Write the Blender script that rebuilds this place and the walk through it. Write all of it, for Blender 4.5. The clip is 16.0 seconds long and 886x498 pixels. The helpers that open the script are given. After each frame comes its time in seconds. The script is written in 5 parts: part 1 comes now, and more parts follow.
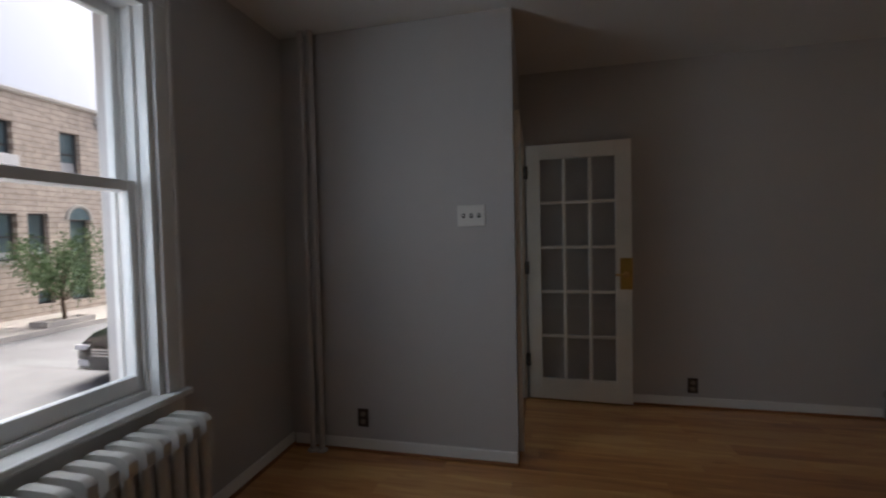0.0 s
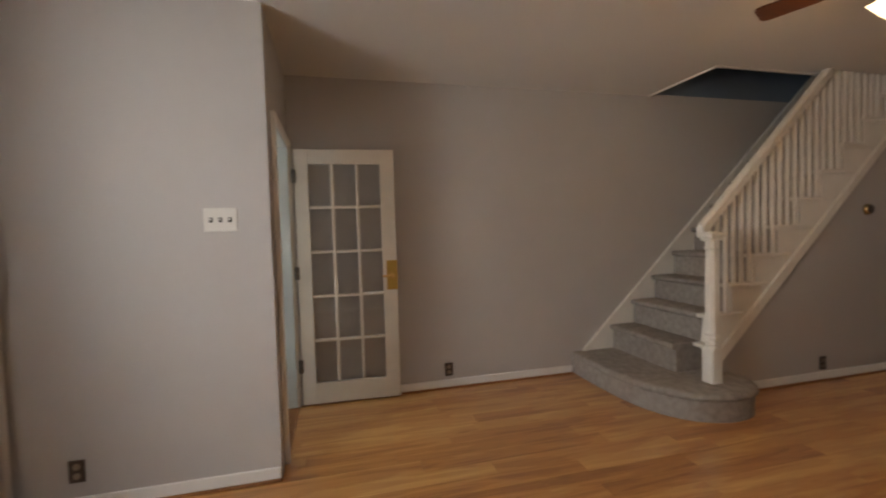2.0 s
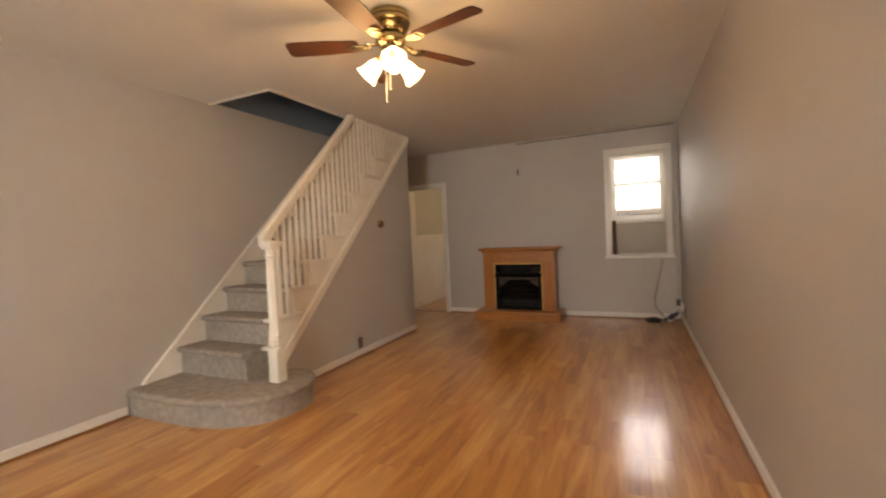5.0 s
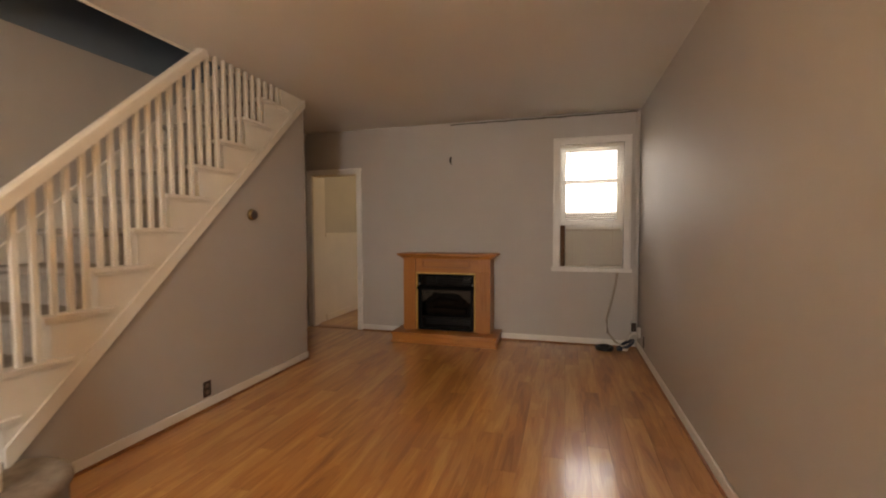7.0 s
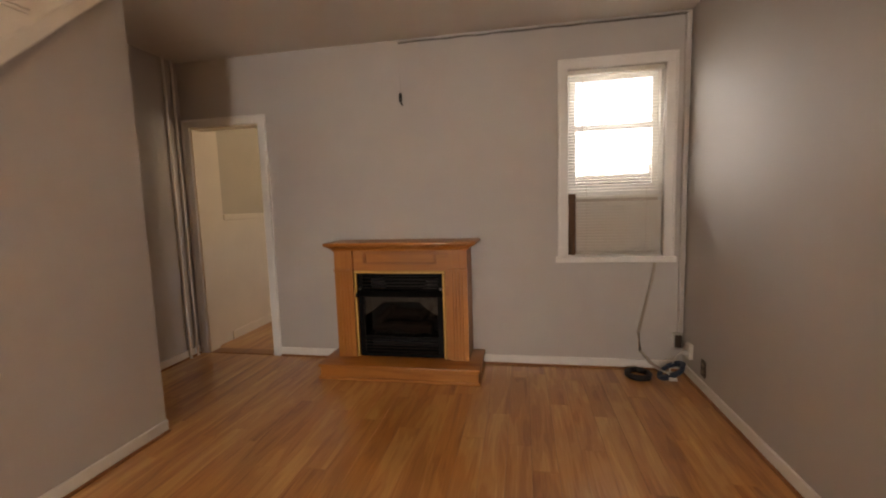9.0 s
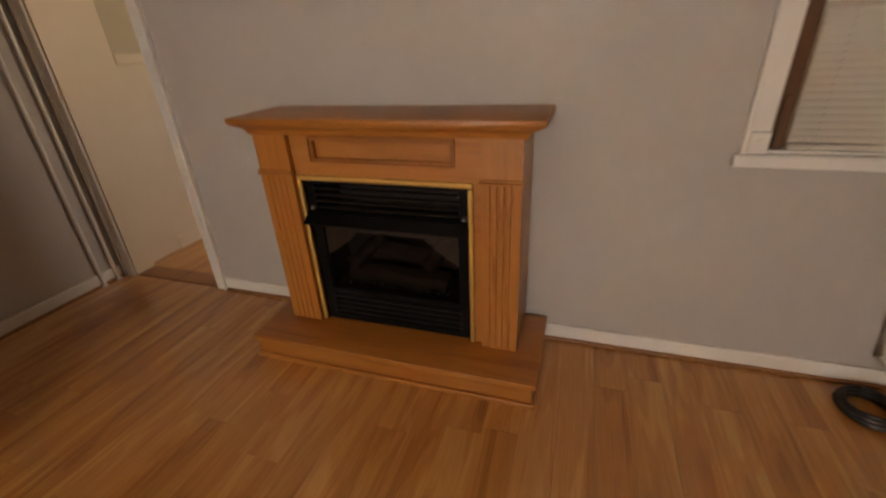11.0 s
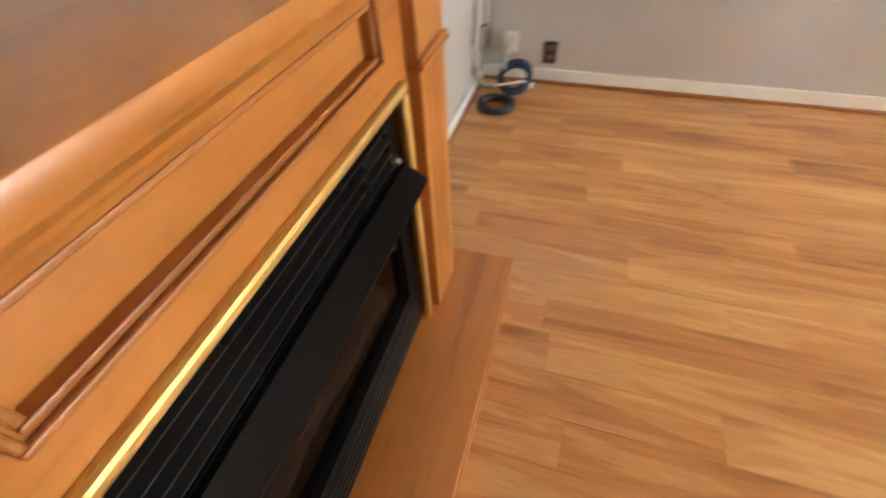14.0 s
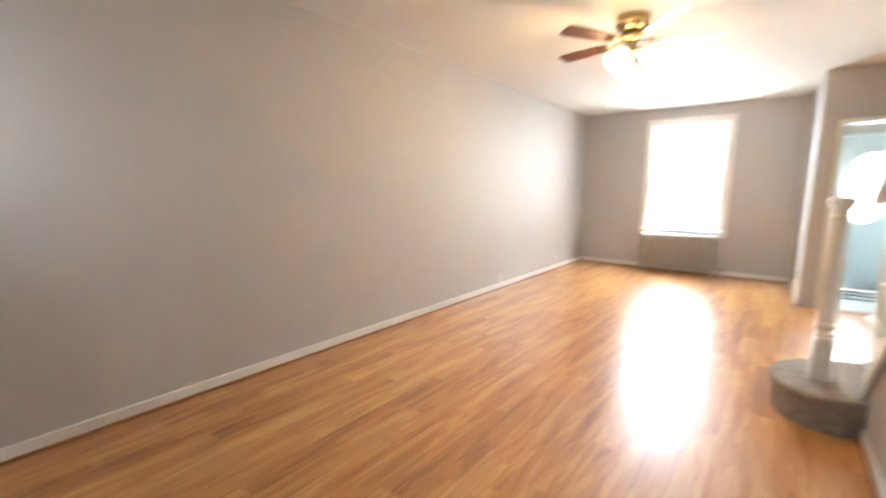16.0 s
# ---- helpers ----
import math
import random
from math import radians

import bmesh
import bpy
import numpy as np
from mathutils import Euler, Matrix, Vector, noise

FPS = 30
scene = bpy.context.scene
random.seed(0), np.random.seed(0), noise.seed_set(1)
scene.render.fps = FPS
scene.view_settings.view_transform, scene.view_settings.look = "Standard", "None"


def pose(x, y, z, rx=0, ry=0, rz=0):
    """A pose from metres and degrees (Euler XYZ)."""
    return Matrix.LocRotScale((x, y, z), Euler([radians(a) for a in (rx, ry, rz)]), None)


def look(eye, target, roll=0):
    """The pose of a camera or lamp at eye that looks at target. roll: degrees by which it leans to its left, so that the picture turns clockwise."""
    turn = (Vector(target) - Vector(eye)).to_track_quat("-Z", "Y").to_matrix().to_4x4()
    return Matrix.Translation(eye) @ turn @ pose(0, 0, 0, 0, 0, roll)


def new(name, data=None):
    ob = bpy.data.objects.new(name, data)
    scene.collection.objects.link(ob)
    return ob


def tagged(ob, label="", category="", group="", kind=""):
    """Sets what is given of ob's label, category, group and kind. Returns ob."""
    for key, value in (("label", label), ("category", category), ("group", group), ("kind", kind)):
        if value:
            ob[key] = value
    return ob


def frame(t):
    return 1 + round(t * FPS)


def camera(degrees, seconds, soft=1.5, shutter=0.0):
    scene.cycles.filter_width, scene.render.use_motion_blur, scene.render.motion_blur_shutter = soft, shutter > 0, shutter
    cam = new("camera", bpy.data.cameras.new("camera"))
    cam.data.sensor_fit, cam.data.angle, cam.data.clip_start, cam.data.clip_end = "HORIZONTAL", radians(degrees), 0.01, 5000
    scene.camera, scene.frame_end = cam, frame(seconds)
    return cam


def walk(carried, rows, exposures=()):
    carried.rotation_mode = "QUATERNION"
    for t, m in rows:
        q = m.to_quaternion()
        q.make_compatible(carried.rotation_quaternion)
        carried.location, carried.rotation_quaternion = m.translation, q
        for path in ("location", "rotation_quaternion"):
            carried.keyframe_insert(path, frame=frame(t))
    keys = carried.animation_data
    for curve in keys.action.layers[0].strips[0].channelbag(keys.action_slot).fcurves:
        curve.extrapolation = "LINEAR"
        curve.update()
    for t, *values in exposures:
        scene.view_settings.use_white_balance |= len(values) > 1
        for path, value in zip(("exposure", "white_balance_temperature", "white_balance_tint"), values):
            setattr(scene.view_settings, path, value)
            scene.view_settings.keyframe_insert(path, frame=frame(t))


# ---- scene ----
cam = camera(92.6, 16.0, soft=2.0, shutter=0.5)
PATH = [
    (0, (1.596, 0.661, 1.347), (1.152, 2.61, 1.28), -1.3),
    (0.5, (1.616, 0.664, 1.353), (1.421, 2.653, 1.285), -1.7),
    (1, (1.658, 0.658, 1.357), (1.688, 2.656, 1.282), -1.6),
    (1.5, (1.71, 0.643, 1.343), (1.97, 2.624, 1.276), -1.5),
    (2, (1.803, 0.633, 1.349), (2.29, 2.571, 1.274), -1.7),
    (2.5, (1.89, 0.618, 1.346), (2.612, 2.482, 1.27), -1.6),
    (3, (1.953, 0.607, 1.297), (2.954, 2.337, 1.227), -2.0),
    (3.5, (1.957, 0.614, 1.301), (3.24, 2.146, 1.216), -2.2),
    (4, (1.946, 0.59, 1.292), (3.483, 1.869, 1.232), -2.2),
    (4.5, (1.968, 0.545, 1.284), (3.676, 1.583, 1.232), -2.1),
    (4.8, (1.979, 0.572, 1.281), (3.765, 1.47, 1.249), -2.4),
    (5, (1.991, 0.556, 1.295), (3.812, 1.38, 1.222), -2.7),
    (5.2, (2.051, 0.55, 1.297), (3.905, 1.292, 1.197), -2.0),
    (7.5, (3.673, 0.879, 1.314), (5.609, 1.374, 1.231), -1.4),
    (7.9, (3.992, 0.928, 1.294), (5.947, 1.346, 1.218), -3.1),
    (8, (4.109, 0.904, 1.304), (6.065, 1.316, 1.241), -3.4),
    (8.2, (4.281, 0.966, 1.305), (6.24, 1.36, 1.213), -2.6),
    (10.5, (6.332, 1.321, 1.332), (8.174, 1.842, 0.755), -3.8),
    (11, (6.694, 1.417, 1.263), (8.393, 1.996, 0.381), -2.9),
    (11.5, (6.997, 1.573, 1.219), (8.584, 2.093, 0.12), -2.7),
    (12, (7.213, 1.787, 1.189), (8.751, 2.06, -0.06), -1.6),
    (12.5, (7.401, 2.03, 1.163), (8.88, 1.969, -0.182), -2.6),
    (13, (7.583, 2.221, 1.118), (8.857, 1.672, -0.323), -3.8),
    (13.5, (7.731, 2.3, 1.099), (8.699, 1.359, -0.377), -3.1),
    (14, (7.793, 2.415, 1.135), (8.259, 1.125, -0.32), -3.7),
    (14.5, (7.732, 2.525, 1.187), (7.716, 0.928, -0.017), -1.6),
    (15, (7.698, 2.677, 1.273), (7.141, 0.942, 0.448), -1.2),
    (15.4, (7.75, 2.72, 1.205), (6.712, 1.092, 0.684), -0.1),
    (15.5, (7.751, 2.736, 1.221), (6.581, 1.182, 0.755), -0.1),
    (15.7, (7.717, 2.798, 1.239), (6.413, 1.333, 0.848), -0.6),
    (16, (7.763, 2.830, 1.338), (6.207, 1.608, 1.049), 0.4),
]
EXPOSURES = [(0.0, 0.95, 6100, 9), (0.5, 1.5, 6400, 11), (1.0, 2.05, 7000, 11), (1.5, 2.5, 7300, 12), (2.0, 2.85, 7500, 13), (3.0, 3.25, 8100, 14), (4.0, 3.6, 8700, 15), (5.0, 3.85, 8900, 16), (7.5, 3.65, 9000, 16), (8.0, 3.85, 8900, 17), (10.5, 4.0, 8300, 17), (11.0, 4.1, 8900, 17), (12.5, 5.1, 8500, 15), (13.0, 5.2, 8000, 13), (13.5, 5.55, 7200, 9), (14.0, 5.8, 6500, 4), (14.5, 6.3, 6100, 1), (15.0, 6.05, 6300, 3), (15.5, 5.6, 6400, 4), (16.0, 5.05, 6500, 5)]
walk(cam, [(t, look(eye, target, roll)) for t, eye, target, roll in PATH], EXPOSURES)

# ---- world and light ----
world = bpy.data.worlds.new("world")
scene.world = world
world.use_nodes = True
wn = world.node_tree.nodes
sky = wn.new("ShaderNodeTexSky")
sky.sky_type = "NISHITA"
sky.sun_disc = False
sky.sun_elevation = radians(50)
sky.sun_rotation = radians(358)
sky.air_density, sky.dust_density, sky.ozone_density = 0.5, 10.0, 0.2
wn["Background"].inputs["Strength"].default_value = 0.15
world.node_tree.links.new(sky.outputs["Color"], wn["Background"].inputs["Color"])

sun = new("sun", bpy.data.lights.new("sun", "SUN"))
sun.data.energy, sun.data.angle, sun.data.color = 1.5, radians(60), (1.0, 0.98, 0.95)
sun.matrix_world = look((-0.56, 16.06, 19.15), (0, 0, 0))

# daylight in the two window openings
for at, to, wide, high, watts in (((-0.68, 1.43, 1.55), (0.32, 1.43, 0.97), 0.62, 1.60, 6.4), ((8.482, 0.505, 1.86), (7.48, 0.60, 1.62), 0.56, 0.72, 0.50)):
    day = new("window_fill_lamp", bpy.data.lights.new("window_fill_lamp", "AREA"))
    day.data.shape, day.data.size, day.data.size_y = "RECTANGLE", wide, high
    day.data.energy, day.data.color = watts, (0.80, 0.90, 1.0)
    day.matrix_world = look(at, to)

# daylight in the front door's oval light; added warm fill in unseen back-room opening
for at, to, wide, high, watts, col, shape in (((-0.11, 3.73, 1.36), (1.0, 3.73, 1.36), 0.44, 0.88, 0.85, (0.93, 0.98, 1.0), "ELLIPSE"), ((9.60, 1.50, 1.6), (9.60, 3.0, 1.6), 0.7, 0.95, 0.62, (1.0, 0.84, 0.60), "RECTANGLE")):
    day = new("window_fill_lamp", bpy.data.lights.new("window_fill_lamp", "AREA"))
    day.data.shape, day.data.size, day.data.size_y = shape, wide, high
    day.data.energy, day.data.color = watts, col
    day.matrix_world = look(at, to)

FAN = Vector((4.23, 1.85, 2.613))
LAMP_TURNS = (215, 95, 335)
for a in LAMP_TURNS:
    bulb = new("bulb_light", bpy.data.lights.new("bulb_light", "POINT"))
    bulb.data.energy, bulb.data.color, bulb.data.shadow_soft_size = 0.44, (1.0, 0.64, 0.33), 0.07
    bulb.location = FAN + Vector((math.cos(radians(a)) * 0.145, math.sin(radians(a)) * 0.145, -0.40))


# ---- materials ----
def nodes_of(name):
    m = bpy.data.materials.new(name)
    m.use_nodes = True
    return m, m.node_tree.nodes, m.node_tree.links, m.node_tree.nodes["Principled BSDF"]


def mat(name, col, rough=0.5, metal=0.0, var=0.08, scale=3.0, fine=90.0, bump=0.08, coat=0.0, spec=0.5):
    """A surface with broad blotches, fine grain and a slight relief."""
    m, n, l, b = nodes_of(name)
    geo = n.new("ShaderNodeNewGeometry")
    big, small = n.new("ShaderNodeTexNoise"), n.new("ShaderNodeTexNoise")
    big.inputs["Scale"].default_value, big.inputs["Detail"].default_value = scale, 4
    small.inputs["Scale"].default_value, small.inputs["Detail"].default_value = fine, 3
    for t in (big, small):
        l.new(geo.outputs["Position"], t.inputs["Vector"])
    add = n.new("ShaderNodeMath")
    add.operation = "MULTIPLY_ADD"
    add.inputs[1].default_value = 0.35
    l.new(small.outputs["Fac"], add.inputs[0])
    l.new(big.outputs["Fac"], add.inputs[2])
    ramp = n.new("ShaderNodeValToRGB")
    ramp.color_ramp.elements[0].position, ramp.color_ramp.elements[1].position = 0.4, 0.95
    ramp.color_ramp.elements[0].color = (*[c * (1 - var) for c in col], 1)
    ramp.color_ramp.elements[1].color = (*[min(1, c * (1 + var)) for c in col], 1)
    l.new(add.outputs[0], ramp.inputs["Fac"])
    l.new(ramp.outputs["Color"], b.inputs["Base Color"])
    rr = n.new("ShaderNodeMapRange")
    rr.inputs["To Min"].default_value, rr.inputs["To Max"].default_value = rough * 0.85, min(1, rough * 1.15)
    l.new(big.outputs["Fac"], rr.inputs["Value"])
    l.new(rr.outputs["Result"], b.inputs["Roughness"])
    b.inputs["Metallic"].default_value = metal
    b.inputs["Coat Weight"].default_value = coat
    b.inputs["Specular IOR Level"].default_value = spec
    if bump:
        bp = n.new("ShaderNodeBump")
        bp.inputs["Strength"].default_value, bp.inputs["Distance"].default_value = bump, 0.004
        l.new(small.outputs["Fac"], bp.inputs["Height"])
        l.new(bp.outputs["Normal"], b.inputs["Normal"])
    return m


def wood(name, dark, light, axis=0, rough=0.35, pieces=False, coat=0.0, width=14.0):
    """Wood with the grain along one axis; pieces: each piece has its own tone and figure."""
    m, n, l, b = nodes_of(name)
    geo, mp = n.new("ShaderNodeNewGeometry"), n.new("ShaderNodeMapping")
    sc = [width] * 3
    sc[axis] = width * 0.085
    mp.inputs["Scale"].default_value = sc
    l.new(geo.outputs["Position"], mp.inputs["Vector"])
    src = mp.outputs["Vector"]
    if pieces:
        info = n.new("ShaderNodeObjectInfo")
        off = n.new("ShaderNodeVectorMath")
        off.operation = "MULTIPLY_ADD"
        comb = n.new("ShaderNodeCombineXYZ")
        for k in range(3):
            l.new(info.outputs["Random"], comb.inputs[k])
        off.inputs[1].default_value = (53, 37, 91)
        l.new(comb.outputs[0], off.inputs[0])
        l.new(src, off.inputs[2])
        src = off.outputs[0]
    figure, grain = n.new("ShaderNodeTexNoise"), n.new("ShaderNodeTexNoise")
    figure.inputs["Scale"].default_value, figure.inputs["Detail"].default_value, figure.inputs["Distortion"].default_value = 1.0, 5, 0.7
    grain.inputs["Scale"].default_value, grain.inputs["Detail"].default_value = 7.0, 4
    l.new(src, figure.inputs["Vector"])
    l.new(src, grain.inputs["Vector"])
    add = n.new("ShaderNodeMath")
    add.operation = "MULTIPLY_ADD"
    add.inputs[1].default_value = 0.35
    l.new(grain.outputs["Fac"], add.inputs[0])
    l.new(figure.outputs["Fac"], add.inputs[2])
    last = add.outputs[0]
    if pieces:
        tone = n.new("ShaderNodeMath")
        tone.operation = "MULTIPLY_ADD"
        tone.inputs[1].default_value = 0.34
        l.new(info.outputs["Random"], tone.inputs[0])
        l.new(last, tone.inputs[2])
        sub = n.new("ShaderNodeMath")
        sub.operation = "SUBTRACT"
        sub.inputs[1].default_value = 0.16
        l.new(tone.outputs[0], sub.inputs[0])
        last = sub.outputs[0]
    ramp = n.new("ShaderNodeValToRGB")
    e = ramp.color_ramp.elements
    e[0].position, e[1].position = 0.42, 0.95
    e[0].color, e[1].color = (*dark, 1), (*light, 1)
    mid = e.new(0.6)
    mid.color = (*[d * 0.35 + g * 0.65 for d, g in zip(dark, light)], 1)
    l.new(last, ramp.inputs["Fac"])
    l.new(ramp.outputs["Color"], b.inputs["Base Color"])
    rr = n.new("ShaderNodeMapRange")
    rr.inputs["To Min"].default_value, rr.inputs["To Max"].default_value = rough * 0.85, rough * 1.2
    l.new(figure.outputs["Fac"], rr.inputs["Value"])
    l.new(rr.outputs["Result"], b.inputs["Roughness"])
    b.inputs["Coat Weight"].default_value = coat
    b.inputs["Coat Roughness"].default_value = 0.15
    bp = n.new("ShaderNodeBump")
    bp.inputs["Strength"].default_value, bp.inputs["Distance"].default_value = 0.06, 0.002
    l.new(grain.outputs["Fac"], bp.inputs["Height"])
    l.new(bp.outputs["Normal"], b.inputs["Normal"])
    return m


def laminate(name):
    """Glossy maple-toned laminate: each plank with its own tone, cathedral figure and a knot or two."""
    m, n, l, b = nodes_of(name)
    geo, info = n.new("ShaderNodeNewGeometry"), n.new("ShaderNodeObjectInfo")

    def maths(op, a, c, d=None):
        k = n.new("ShaderNodeMath")
        k.operation = op
        for q, v in enumerate((a, c, d)):
            if isinstance(v, (int, float)):
                k.inputs[q].default_value = v
            elif v is not None:
                l.new(v, k.inputs[q])
        return k.outputs[0]

    def stretched(x, y):
        k = n.new("ShaderNodeVectorMath")
        k.operation = "MULTIPLY"
        k.inputs[1].default_value = (x, y, 1)
        l.new(geo.outputs["Position"], k.inputs[0])
        add = n.new("ShaderNodeVectorMath")
        add.operation = "MULTIPLY_ADD"
        add.inputs[1].default_value = (53, 37, 91)
        l.new(info.outputs["Random"], add.inputs[0])
        l.new(k.outputs[0], add.inputs[2])
        return add.outputs[0]
    figure, grain, knot = n.new("ShaderNodeTexNoise"), n.new("ShaderNodeTexNoise"), n.new("ShaderNodeTexVoronoi")
    figure.inputs["Scale"].default_value, figure.inputs["Detail"].default_value, figure.inputs["Distortion"].default_value = 1.0, 2.5, 0.6
    grain.inputs["Scale"].default_value, grain.inputs["Detail"].default_value = 1.0, 4
    knot.inputs["Scale"].default_value = 1.0
    l.new(stretched(1.5, 13), figure.inputs["Vector"])
    l.new(stretched(5, 190), grain.inputs["Vector"])
    l.new(stretched(1.0, 4.2), knot.inputs["Vector"])
    rings = maths("SINE", maths("MULTIPLY", figure.outputs["Fac"], 46.0), 0.0)
    tone = maths("MULTIPLY_ADD", info.outputs["Random"], 0.28, -0.18)
    tone = maths("MULTIPLY_ADD", figure.outputs["Fac"], 1.1, tone)
    tone = maths("MULTIPLY_ADD", rings, 0.045, tone)
    tone = maths("MULTIPLY_ADD", maths("SUBTRACT", grain.outputs["Fac"], 0.5), 0.42, tone)
    spot = n.new("ShaderNodeMapRange")
    spot.inputs["From Min"].default_value, spot.inputs["From Max"].default_value = 0.07, 0.02
    spot.inputs["To Max"].default_value = 0.22
    l.new(knot.outputs["Distance"], spot.inputs["Value"])
    tone = maths("SUBTRACT", tone, spot.outputs["Result"])
    ramp = n.new("ShaderNodeValToRGB")
    e = ramp.color_ramp.elements
    e[0].position, e[1].position = 0.08, 0.88
    e[0].color, e[1].color = (0.29, 0.105, 0.026, 1), (0.76, 0.44, 0.168, 1)
    mid = e.new(0.45)
    mid.color = (0.55, 0.246, 0.073, 1)
    l.new(tone, ramp.inputs["Fac"])
    l.new(ramp.outputs["Color"], b.inputs["Base Color"])
    rr = n.new("ShaderNodeMapRange")
    rr.inputs["To Min"].default_value, rr.inputs["To Max"].default_value = 0.26, 0.36
    l.new(figure.outputs["Fac"], rr.inputs["Value"])
    l.new(rr.outputs["Result"], b.inputs["Roughness"])
    b.inputs["Coat Weight"].default_value, b.inputs["Coat Roughness"].default_value = 0.75, 0.12
    return m


def glass(name, tint=(1, 1, 1), rough=0.0):
    m, n, l, b = nodes_of(name)
    b.inputs["Base Color"].default_value = (*tint, 1)
    b.inputs["Transmission Weight"].default_value = 1
    b.inputs["Roughness"].default_value = rough
    b.inputs["IOR"].default_value = 1.45
    return m


def glow(name, col, strength):
    m, n, l, b = nodes_of(name)
    b.inputs["Base Color"].default_value = (0.9, 0.85, 0.75, 1)
    b.inputs["Emission Color"].default_value = (*col, 1)
    b.inputs["Emission Strength"].default_value = strength
    return m


def stone_face(name):
    """Tan dressed stone facing in low uneven courses."""
    m, n, l, b = nodes_of(name)
    geo, sep, com = n.new("ShaderNodeNewGeometry"), n.new("ShaderNodeSeparateXYZ"), n.new("ShaderNodeCombineXYZ")
    l.new(geo.outputs["Position"], sep.inputs[0])
    l.new(sep.outputs["Y"], com.inputs["X"])
    l.new(sep.outputs["Z"], com.inputs["Y"])
    br = n.new("ShaderNodeTexBrick")
    br.inputs["Scale"].default_value = 1.0
    br.inputs["Brick Width"].default_value, br.inputs["Row Height"].default_value = 0.55, 0.17
    br.inputs["Mortar Size"].default_value = 0.012
    br.inputs["Color1"].default_value = (0.56, 0.49, 0.42, 1)
    br.inputs["Color2"].default_value = (0.49, 0.42, 0.355, 1)
    br.inputs["Mortar"].default_value = (0.30, 0.24, 0.19, 1)
    l.new(com.outputs[0], br.inputs["Vector"])
    ns = n.new("ShaderNodeTexNoise")
    ns.inputs["Scale"].default_value, ns.inputs["Detail"].default_value = 5, 6
    l.new(geo.outputs["Position"], ns.inputs["Vector"])
    mx = n.new("ShaderNodeMix")
    mx.data_type, mx.blend_type = "RGBA", "OVERLAY"
    mx.inputs["Factor"].default_value = 0.5
    l.new(br.outputs["Color"], mx.inputs["A"])
    l.new(ns.outputs["Fac"], mx.inputs["B"])
    l.new(mx.outputs["Result"], b.inputs["Base Color"])
    b.inputs["Roughness"].default_value = 0.9
    bp = n.new("ShaderNodeBump")
    bp.inputs["Strength"].default_value, bp.inputs["Distance"].default_value = 0.6, 0.03
    l.new(br.outputs["Fac"], bp.inputs["Height"])
    bp.invert = True
    l.new(bp.outputs["Normal"], b.inputs["Normal"])
    return m


M_WALL = mat("wall_paint", (0.49, 0.468, 0.455), 0.6, var=0.035, scale=1.2, fine=140, bump=0.06)
M_CEIL = mat("ceiling_paint", (0.70, 0.68, 0.65), 0.75, var=0.03, scale=1.0, fine=120, bump=0.06)
M_WHITE = mat("white_gloss_paint", (0.78, 0.77, 0.75), 0.35, var=0.05, scale=5, fine=160, bump=0.04)
M_CREAM = mat("cream_paint", (0.80, 0.765, 0.70), 0.38, var=0.06, scale=5, fine=120, bump=0.05)
M_WAINSCOT = mat("wainscot_paint", (0.78, 0.70, 0.57), 0.45, var=0.05)
M_KITCHEN = mat("kitchen_wall_paint", (0.54, 0.48, 0.37), 0.6, var=0.05)
M_BLUE = mat("pale_blue_paint", (0.66, 0.76, 0.79), 0.45, var=0.05)
# dim bluish daylight of the stairwell, put into the grey walls' colour
M_UPPER_SHADE = mat("upper_hall_shade_tint", (0.15, 0.205, 0.28), 0.6, var=0.05)
M_FLOOR = laminate("laminate_plank")
M_SHOE = wood("shoe_moulding_wood", (0.20, 0.08, 0.03), (0.36, 0.16, 0.06), 0, 0.4)
M_SUB = mat("subfloor", (0.10, 0.05, 0.025), 0.8)
M_OAK_H = wood("honey_oak_horizontal", (0.30, 0.095, 0.019), (0.47, 0.186, 0.040), 1, 0.36, False, 0.15, 22.0)
M_OAK_V = wood("honey_oak_vertical", (0.30, 0.095, 0.019), (0.47, 0.186, 0.040), 2, 0.36, False, 0.15, 22.0)
M_OAK_D = wood("honey_oak_groove", (0.24, 0.078, 0.017), (0.42, 0.16, 0.04), 1, 0.45)
M_BLADE = wood("dark_walnut_blade", (0.045, 0.014, 0.006), (0.11, 0.036, 0.016), 0, 0.45, False, 0.0, 20)
M_BRASS = mat("polished_brass", (0.70, 0.47, 0.17), 0.6, 1.0, var=0.1, bump=0.0)
M_GILT = mat("worn_brass_plate", (0.56, 0.38, 0.11), 0.38, 1.0, var=0.15, bump=0.0)
M_ABRASS = mat("antique_brass", (0.42, 0.33, 0.19), 0.25, 1.0, var=0.2, bump=0.0)
M_BLACK = mat("black_enamel", (0.006, 0.006, 0.0065), 0.4, var=0.2, bump=0.03, spec=0.08)
M_LOUVRE = mat("black_louvre_enamel", (0.022, 0.022, 0.023), 0.28, var=0.2, bump=0.0, spec=0.5)
M_SOOT = mat("firebox_black", (0.010, 0.009, 0.009), 0.7, var=0.3)
M_WIRE = mat("screen_wire", (0.10, 0.08, 0.066), 0.45, 0.6)
M_LOG = mat("ceramic_log", (0.032, 0.017, 0.011), 0.85, var=0.5, scale=18, bump=0.5)
M_EMBER = mat("ember_grit", (0.06, 0.055, 0.05), 0.8, var=0.6, scale=60)
M_STEEL = mat("steel", (0.55, 0.55, 0.54), 0.35, 1.0)
M_HINGE = mat("dark_hinge_metal", (0.16, 0.15, 0.14), 0.4, 0.8)
M_CARPET = mat("grey_carpet", (0.34, 0.30, 0.27), 0.95, var=0.24, scale=22, fine=260, bump=0.9, spec=0.15)
